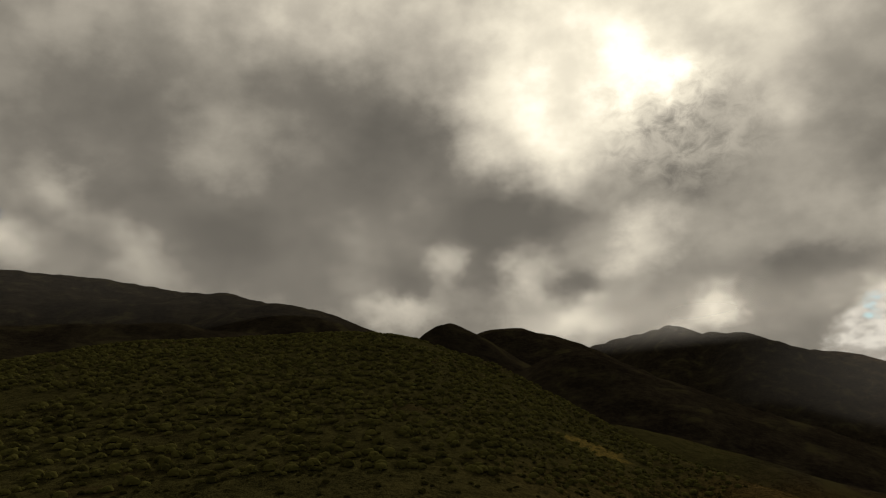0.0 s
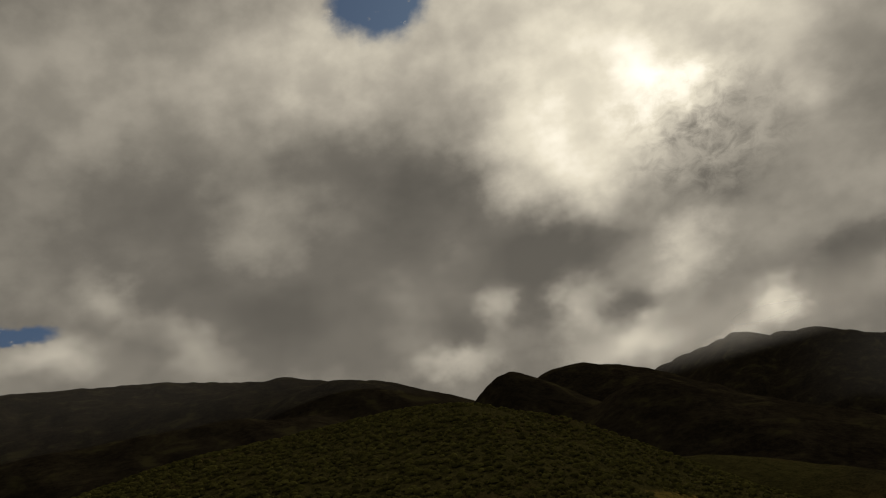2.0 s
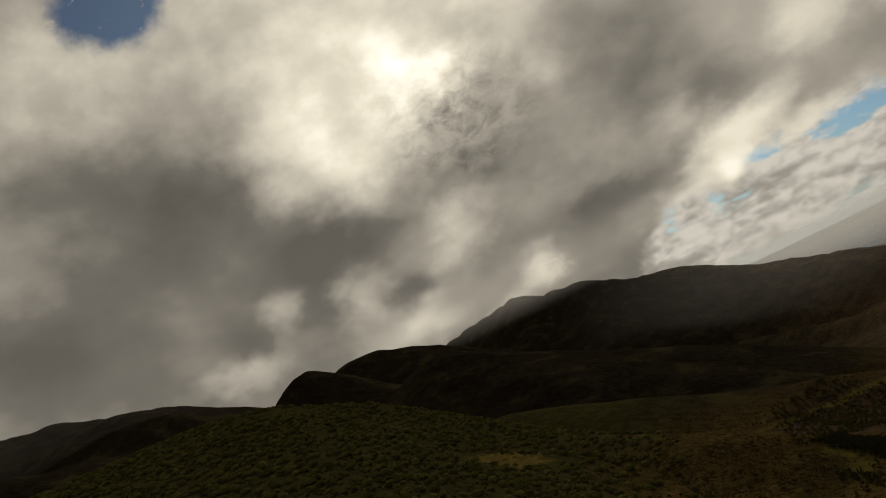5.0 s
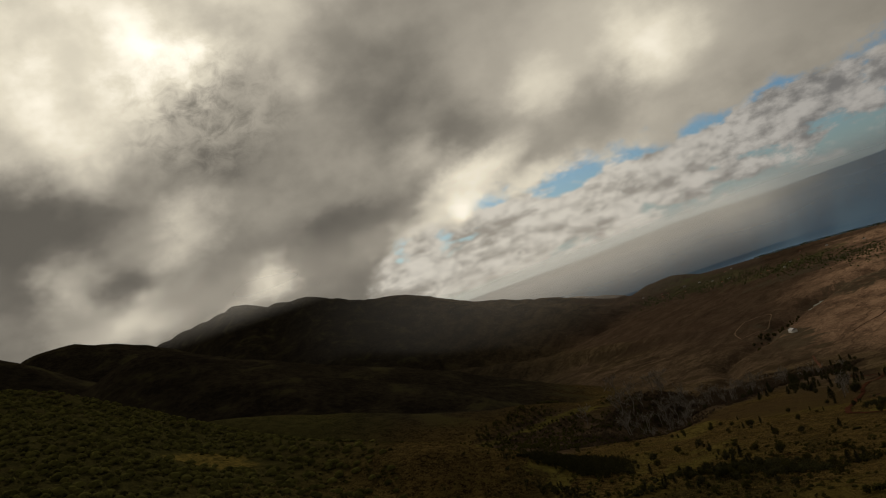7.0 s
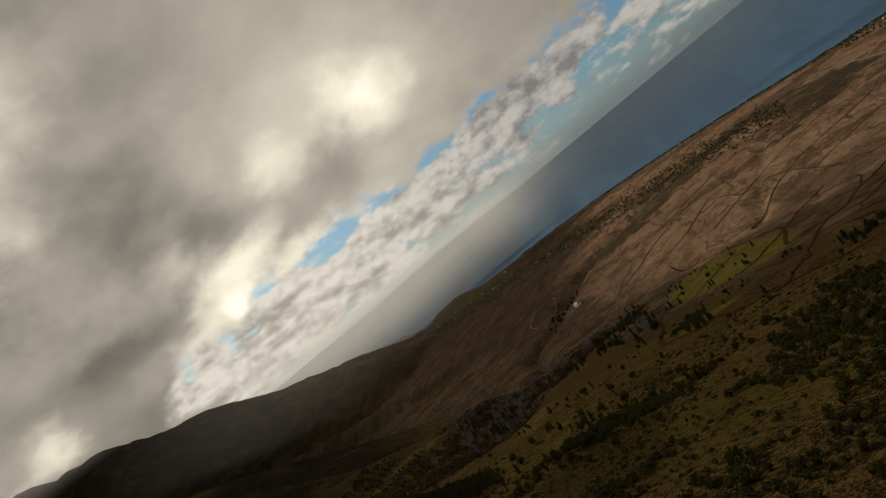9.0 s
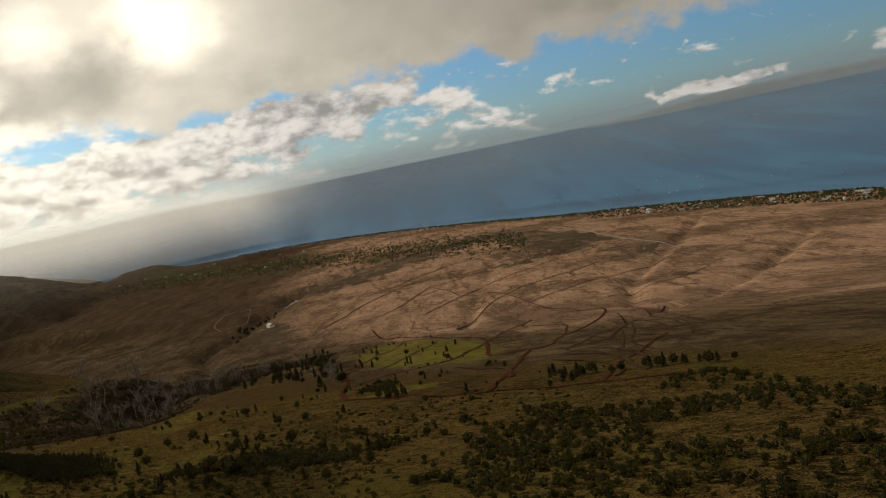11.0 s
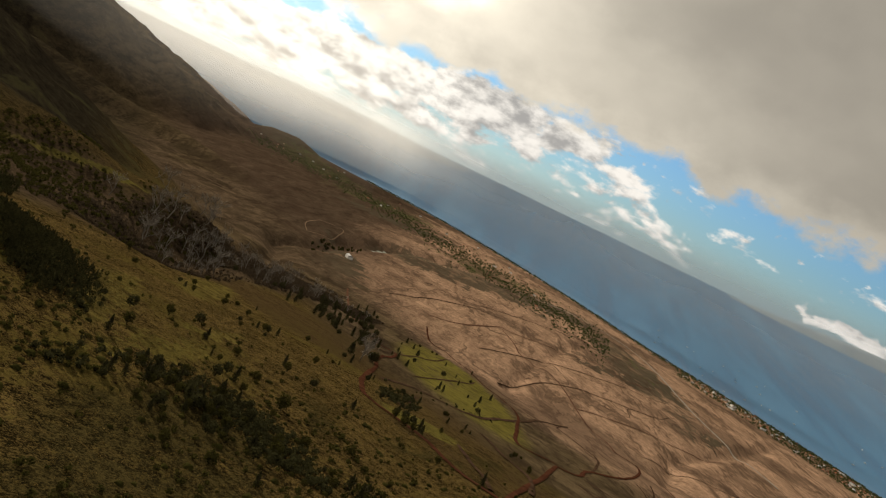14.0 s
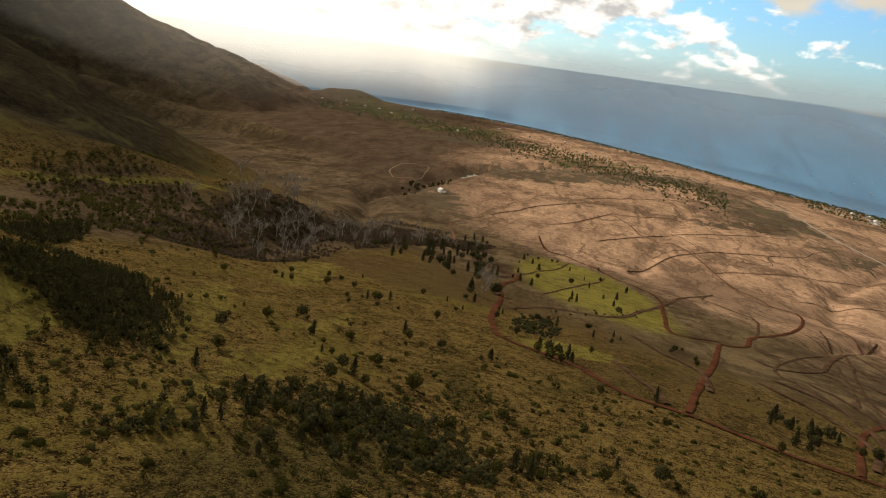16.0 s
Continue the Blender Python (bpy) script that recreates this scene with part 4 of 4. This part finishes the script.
strew("young_forest", SPIRE + BUSH, thicket, LEAF_FOREST, "thick stand of young dark conifers on the slope", "forest")
thicket = spots(420, 310, 420, 225, 285, 0.7, 1.5, lambda x, y: in_stand(x, y, 345, 246, 20, 42, 8) < 0.4 + 0.8 * rng.uniform())
strew("far_thicket", SPIRE + BUSH, thicket, LEAF_FOREST, "dark thicket of trees below the ridge", "forest")
scrub = spots(1300, 340, 620, 215, 365, 0.6, 1.5, lambda x, y: 235 + (x - 340) * 0.05 < y < 0.75 * x + 20 and patch_density(x, y, 45, 93, 0.47))
strew("bench_scrub", BUSH, scrub, LEAF_MID, "olive scrub scattered over the bench below the ridge", "bushes")
bank = spots(3400, 400, 960, 170, 330, 0.4, 1.2, lambda x, y: abs(y - 240 - (x - 450) * 0.08) < 20 + 0.04 * x and patch_density(x, y, 60, 97, 0.33))
bank += spots(2600, 470, 900, 160, 310, 0.7, 1.9, lambda x, y: np.interp(x, [470, 560, 700, 860], [240, 236, 196, 166]) < y < np.interp(x, [470, 600, 900], [288, 296, 240]) and patch_density(x, y, 50, 89, 0.38))
strew("gully_brush", BUSH, bank, LEAF_BRUSH, "brown leafless brush along the gully", "bushes")

# ---- tracks ----
track = "rutted red dirt track across the dry slope"
narrow = "narrow red dirt track between dry fields"
strip("dirt_road_1", [(760, 172), (682, 154), (654, 137), (645, 124), (545, 126), (496, 121), (436, 119), (385, 113), (371, 107), (363, 96), (356, 86), (344, 80), (334, 72), (332, 66), (330, 58), (324, 47), (318, 38), (312, 20), (306, 0)], 2.4, DIRT, track, step=3)
strip("dirt_road_2", [(333, 59), (391, 46), (449, 32), (535, 14)], 2.1, DIRT, "wide bare red dirt track running down the slope", step=3)
strip("dirt_road_3", [(535, 14), (558, -4), (623, -22), (696, -60), (771, -90), (880, -122), (930, -128), (935, -105)], 2.8, DIRT, track)
strip("dirt_road_4", [(549, 11), (540, 20), (526, 34), (547, 38), (646, 29), (754, 21), (814, 32), (850, 50), (937, 69), (1000, 96), (1010, 118), (1108, 134)], 2.6, DIRT, track)
strip("dirt_road_5", [(316, 24), (375, 2), (406, -17), (470, -50)], 1.9, DIRT, track)
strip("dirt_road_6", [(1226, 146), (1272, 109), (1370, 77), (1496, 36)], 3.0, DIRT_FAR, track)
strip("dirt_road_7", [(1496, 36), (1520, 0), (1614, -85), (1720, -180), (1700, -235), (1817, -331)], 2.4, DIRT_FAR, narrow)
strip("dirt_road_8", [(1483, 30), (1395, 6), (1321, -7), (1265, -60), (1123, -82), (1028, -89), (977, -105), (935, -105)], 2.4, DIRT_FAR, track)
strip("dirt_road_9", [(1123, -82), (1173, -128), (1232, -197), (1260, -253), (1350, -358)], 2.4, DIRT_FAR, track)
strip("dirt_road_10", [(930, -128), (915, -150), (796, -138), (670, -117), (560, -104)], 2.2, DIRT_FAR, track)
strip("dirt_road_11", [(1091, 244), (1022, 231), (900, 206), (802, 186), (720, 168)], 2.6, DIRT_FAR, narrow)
ASPHALT = mottled("pale_asphalt", (0.20, 0.17, 0.14), (0.30, 0.26, 0.21), 0.05)
strip("coast_road", [(2364, -2), (2552, -174), (2540, -286), (2430, -375), (2219, -408), (1961, -412), (1742, -418), (1572, -433), (1400, -470)], 7.0, ASPHALT, "pale paved road running along the coastal plain", step=12)
PALE = mottled("pale_soil", (0.12, 0.082, 0.052), (0.20, 0.140, 0.090), 0.05)
strip("ring_track", [(1446, 408), (1551, 440), (1690, 440), (1720, 405), (1600, 385), (1510, 382), (1446, 405)], 2.2, PALE, "pale ring track graded into the brown slope", step=8)
# old contour ditches and washed-out ruts
rut = "dark washed-out rut in the dry ground"
for k, (line, w) in enumerate((
        ([(468, 115), (500, 102), (508, 91), (512, 77), (546, 62), (604, 48), (723, 18), (833, -10), (930, -50)], 3.2), ([(785, -109), (600, -69), (479, -33), (434, -21), (400, -20)], 1.8), ([(640, -66), (559, -50), (470, -26), (420, -12)], 1.5),
        ([(596, -53), (532, -18), (465, 5), (436, 2), (416, -2)], 1.6), ([(907, -40), (848, -30), (773, -54), (690, -40), (610, -20)], 2.2), ([(720, -80), (640, -84), (560, -78), (480, -58)], 1.8), ([(660, -100), (580, -92), (500, -74), (440, -52)], 1.6),
        ([(1180, 60), (1280, 10), (1400, -60), (1560, -190), (1690, -330)], 3.0), ([(1000, 30), (1110, -10), (1210, -50), (1330, -140), (1430, -250)], 3.0), ([(1560, 120), (1700, 40), (1850, -60), (2000, -190)], 3.5), ([(1040, -160), (1090, -220), (1120, -290), (1180, -360)], 2.5), ([(1240, 210), (1400, 160), (1560, 80), (1640, 0)], 3.0),
        ([(560, 104), (640, 92), (740, 70), (830, 60)], 1.6), ([(620, 132), (720, 112), (820, 100), (920, 92)], 1.6), ([(398, 103), (422, 94), (446, 100), (470, 96)], 2.4))):
    strip("trim_rut_%d" % (k + 1), line, w * 0.9, RUT, rut, lift=0.2, step=6)
DITCHES = (
    [(495, 8), (479, -5), (520, -30), (589, -59), (700, -112), (829, -172)], [(424, 22), (414, 16), (392, 10), (356, 9), (327, 16)],
    [(432, 12), (416, -1), (387, -4), (356, 0), (330, 6)], [(450, -2), (422, -12), (399, -14), (368, -12)], [(549, -4), (527, -23), (465, -25), (444, -29)],
    [(385, 75), (366, 70), (349, 66), (335, 62)], [(560, -30), (500, -42), (450, -44), (410, -38)],
    [(640, -60), (560, -62), (490, -64), (430, -58)], [(470, 60), (440, 52), (410, 44), (380, 46)])
for k, line in enumerate(DITCHES):  # graded one below another down the bare slope
    strip("trim_rut_%d" % (k + 16), [np.array(q) + rng.normal(0, 1.5, 2) for q in line], rng.uniform(1.4, 2.6), RUT, rut, lift=0.3, step=3)
for k in range(5):  # and across the far plain
    a = np.array([rng.uniform(950, 1700), rng.uniform(-150, 230)])
    line = [a]
    for _ in range(5):
        line.append(line[-1] + np.array([rng.uniform(20, 110), rng.uniform(-95, 20)]))
    strip("trim_rut_%d" % (k + 25), line, rng.uniform(0.9, 1.5), RUT, rut, lift=0.2, step=8)
# brush in the hollow below the field
hollow = spots(230, 390, 620, 30, 125, 0.35, 1.0, lambda x, y: ((x - 425) / 32) ** 2 + ((y - 101) / 9) ** 2 < 1 or (rng.uniform() < 0.05 and abs(y - np.interp(x, [395, 430, 470, 510, 560, 620], [100, 105, 104, 84, 58, 46])) < 3 + 6 * rng.uniform()))
strew("hollow_brush", BUSH, hollow, LEAF_DARK, "dark brush filling the hollow beside the green field", "bushes")
for _ in range(36):  # trees in the gully below the house
    t = rng.uniform(0, 1)
    plant(TREES, 1330 + 330 * t, 368 - 25 * t + rng.normal(0, 9), rng.uniform(1.2, 2.4), int(rng.integers(2, 5)))

# ---- the coastal plain ----
near_house = house_kind(14, 9, 4.5, WHITE, ROOF_GREY, "white house with grey roof beside the gully")
near_house.matrix_basis = pose(1368, 308, on_ground(1368, 308), 0, 0, 30)
HOUSES = [house_kind(11, 8, 3.2, WHITE, ROOF_GREY, "white house with grey gable roof near the coast"), house_kind(10, 8, 3.2, WALL_TAN, ROOF_RED, "tan house with red gable roof near the coast"), house_kind(20, 10, 4.5, WHITE, ROOF_GREY, "long white building with pale roof near the shore")]
for k in range(200):
    if k < 165:
        a, back = rng.uniform(102, 124), rng.uniform(40, 260)
    else:
        a, back = rng.uniform(70, 92), rng.uniform(300, 1300)
    d = float(shore(a)) - back
    x, y = d * math.sin(radians(a)), d * math.cos(radians(a))
    m = pose(x, y, on_ground(x, y), 0, 0, rng.uniform(0, 180))
    if k < 3:
        HOUSES[k].matrix_basis = m @ Matrix.Scale(0.8, 4)
    else:
        home = copy_thing(HOUSES[int(rng.choice([0, 0, 1, 1, 2])) if k < 165 else k % 2], m)
        home.scale = (0.7, 0.7, 0.7) if k < 165 else (0.8, 0.8, 0.8)

belt = []
for _ in range(10500):
    kind = rng.uniform()
    if kind < 0.35:  # along the shore
        a = rng.uniform(78, 126)
        d = float(shore(a)) - abs(rng.normal(0, 60)) - 15
    elif kind < 0.6:  # the town
        a = rng.uniform(102, 126)
        d = float(shore(a)) - rng.uniform(20, 300)
    else:  # the valley of gardens
        a = rng.uniform(69, 97)
        d = np.interp(a, [69, 76, 84, 92, 97], [3400, 3200, 2650, 2380, 2150]) + rng.normal(0, 170) + 60 * math.sin(a * 5)
    belt.append((d * math.sin(radians(a)), d * math.cos(radians(a)), rng.uniform(1.0, 3.2)))
strew("coast_trees", [leaf_cloud(r0, 12, 0.55, round_body(1.7, 0.9, 0.0)) for _ in range(4)], belt, LEAF_TOWN, "belts of green trees along shore and gardens", "trees")

first_boat = boat_kind("small white sailing boat at a mooring")
for k in range(34):
    a = rng.uniform(100, 124)
    d = float(shore(a)) + rng.uniform(40, 520)
    x, y = d * math.sin(radians(a)), d * math.cos(radians(a))
    z = float(swell(np.array([x]), np.array([y]))[0])
    m = pose(x, y, z + 0.3, 0, 0, rng.uniform(0, 360))
    if k == 0:
        first_boat.matrix_basis = m
    else:
        copy_thing(first_boat, m)


# ---- a pond, and haze ----
verts_, faces_ = [(1793, 330, on_ground(1793, 330) + 1.5)], []
for i in range(28):
    a = 2 * math.pi * i / 28
    w = 1 + 0.15 * math.sin(3 * a)
    px, py = 1793 + math.cos(a) * 46 * w, 330 + math.sin(a) * 22 * w
    verts_.append((px, py, on_ground(1793, 330) + 1.5))
    faces_.append((0, 1 + i, 1 + (i + 1) % 28))
POND = mottled("pond_water", (0.10, 0.11, 0.08), (0.15, 0.16, 0.12), 0.02, 0.5)
tagged(mesh_object("water_pond", verts_, faces_, POND), "small pale green pond on the dry plain", "pond", kind="structure")


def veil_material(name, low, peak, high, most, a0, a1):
    """A see-through sheet standing in for haze, thickest at one height."""
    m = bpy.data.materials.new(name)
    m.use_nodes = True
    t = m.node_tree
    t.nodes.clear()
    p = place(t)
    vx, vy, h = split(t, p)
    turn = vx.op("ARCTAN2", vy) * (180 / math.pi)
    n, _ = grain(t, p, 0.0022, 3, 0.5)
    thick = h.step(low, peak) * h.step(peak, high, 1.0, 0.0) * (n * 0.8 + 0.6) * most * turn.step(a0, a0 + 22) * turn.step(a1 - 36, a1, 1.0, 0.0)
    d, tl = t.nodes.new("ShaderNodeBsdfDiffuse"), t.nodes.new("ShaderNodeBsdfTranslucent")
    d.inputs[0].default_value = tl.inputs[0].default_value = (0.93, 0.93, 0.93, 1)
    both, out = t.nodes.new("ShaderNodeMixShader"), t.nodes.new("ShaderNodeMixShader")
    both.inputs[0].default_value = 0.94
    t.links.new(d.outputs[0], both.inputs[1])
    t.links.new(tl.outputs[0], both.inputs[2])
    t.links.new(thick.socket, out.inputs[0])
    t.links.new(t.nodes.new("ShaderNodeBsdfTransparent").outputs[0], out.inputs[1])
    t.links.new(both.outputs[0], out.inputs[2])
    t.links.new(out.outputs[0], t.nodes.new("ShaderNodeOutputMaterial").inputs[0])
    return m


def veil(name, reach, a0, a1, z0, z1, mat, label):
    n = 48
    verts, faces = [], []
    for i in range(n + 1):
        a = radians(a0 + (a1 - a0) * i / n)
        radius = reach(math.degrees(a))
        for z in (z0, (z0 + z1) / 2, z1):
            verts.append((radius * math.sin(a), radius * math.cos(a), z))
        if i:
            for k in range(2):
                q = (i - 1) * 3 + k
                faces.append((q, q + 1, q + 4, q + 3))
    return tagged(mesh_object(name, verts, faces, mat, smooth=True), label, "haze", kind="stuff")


# upright sheets stand in for haze; the second adds sun glare to the sea
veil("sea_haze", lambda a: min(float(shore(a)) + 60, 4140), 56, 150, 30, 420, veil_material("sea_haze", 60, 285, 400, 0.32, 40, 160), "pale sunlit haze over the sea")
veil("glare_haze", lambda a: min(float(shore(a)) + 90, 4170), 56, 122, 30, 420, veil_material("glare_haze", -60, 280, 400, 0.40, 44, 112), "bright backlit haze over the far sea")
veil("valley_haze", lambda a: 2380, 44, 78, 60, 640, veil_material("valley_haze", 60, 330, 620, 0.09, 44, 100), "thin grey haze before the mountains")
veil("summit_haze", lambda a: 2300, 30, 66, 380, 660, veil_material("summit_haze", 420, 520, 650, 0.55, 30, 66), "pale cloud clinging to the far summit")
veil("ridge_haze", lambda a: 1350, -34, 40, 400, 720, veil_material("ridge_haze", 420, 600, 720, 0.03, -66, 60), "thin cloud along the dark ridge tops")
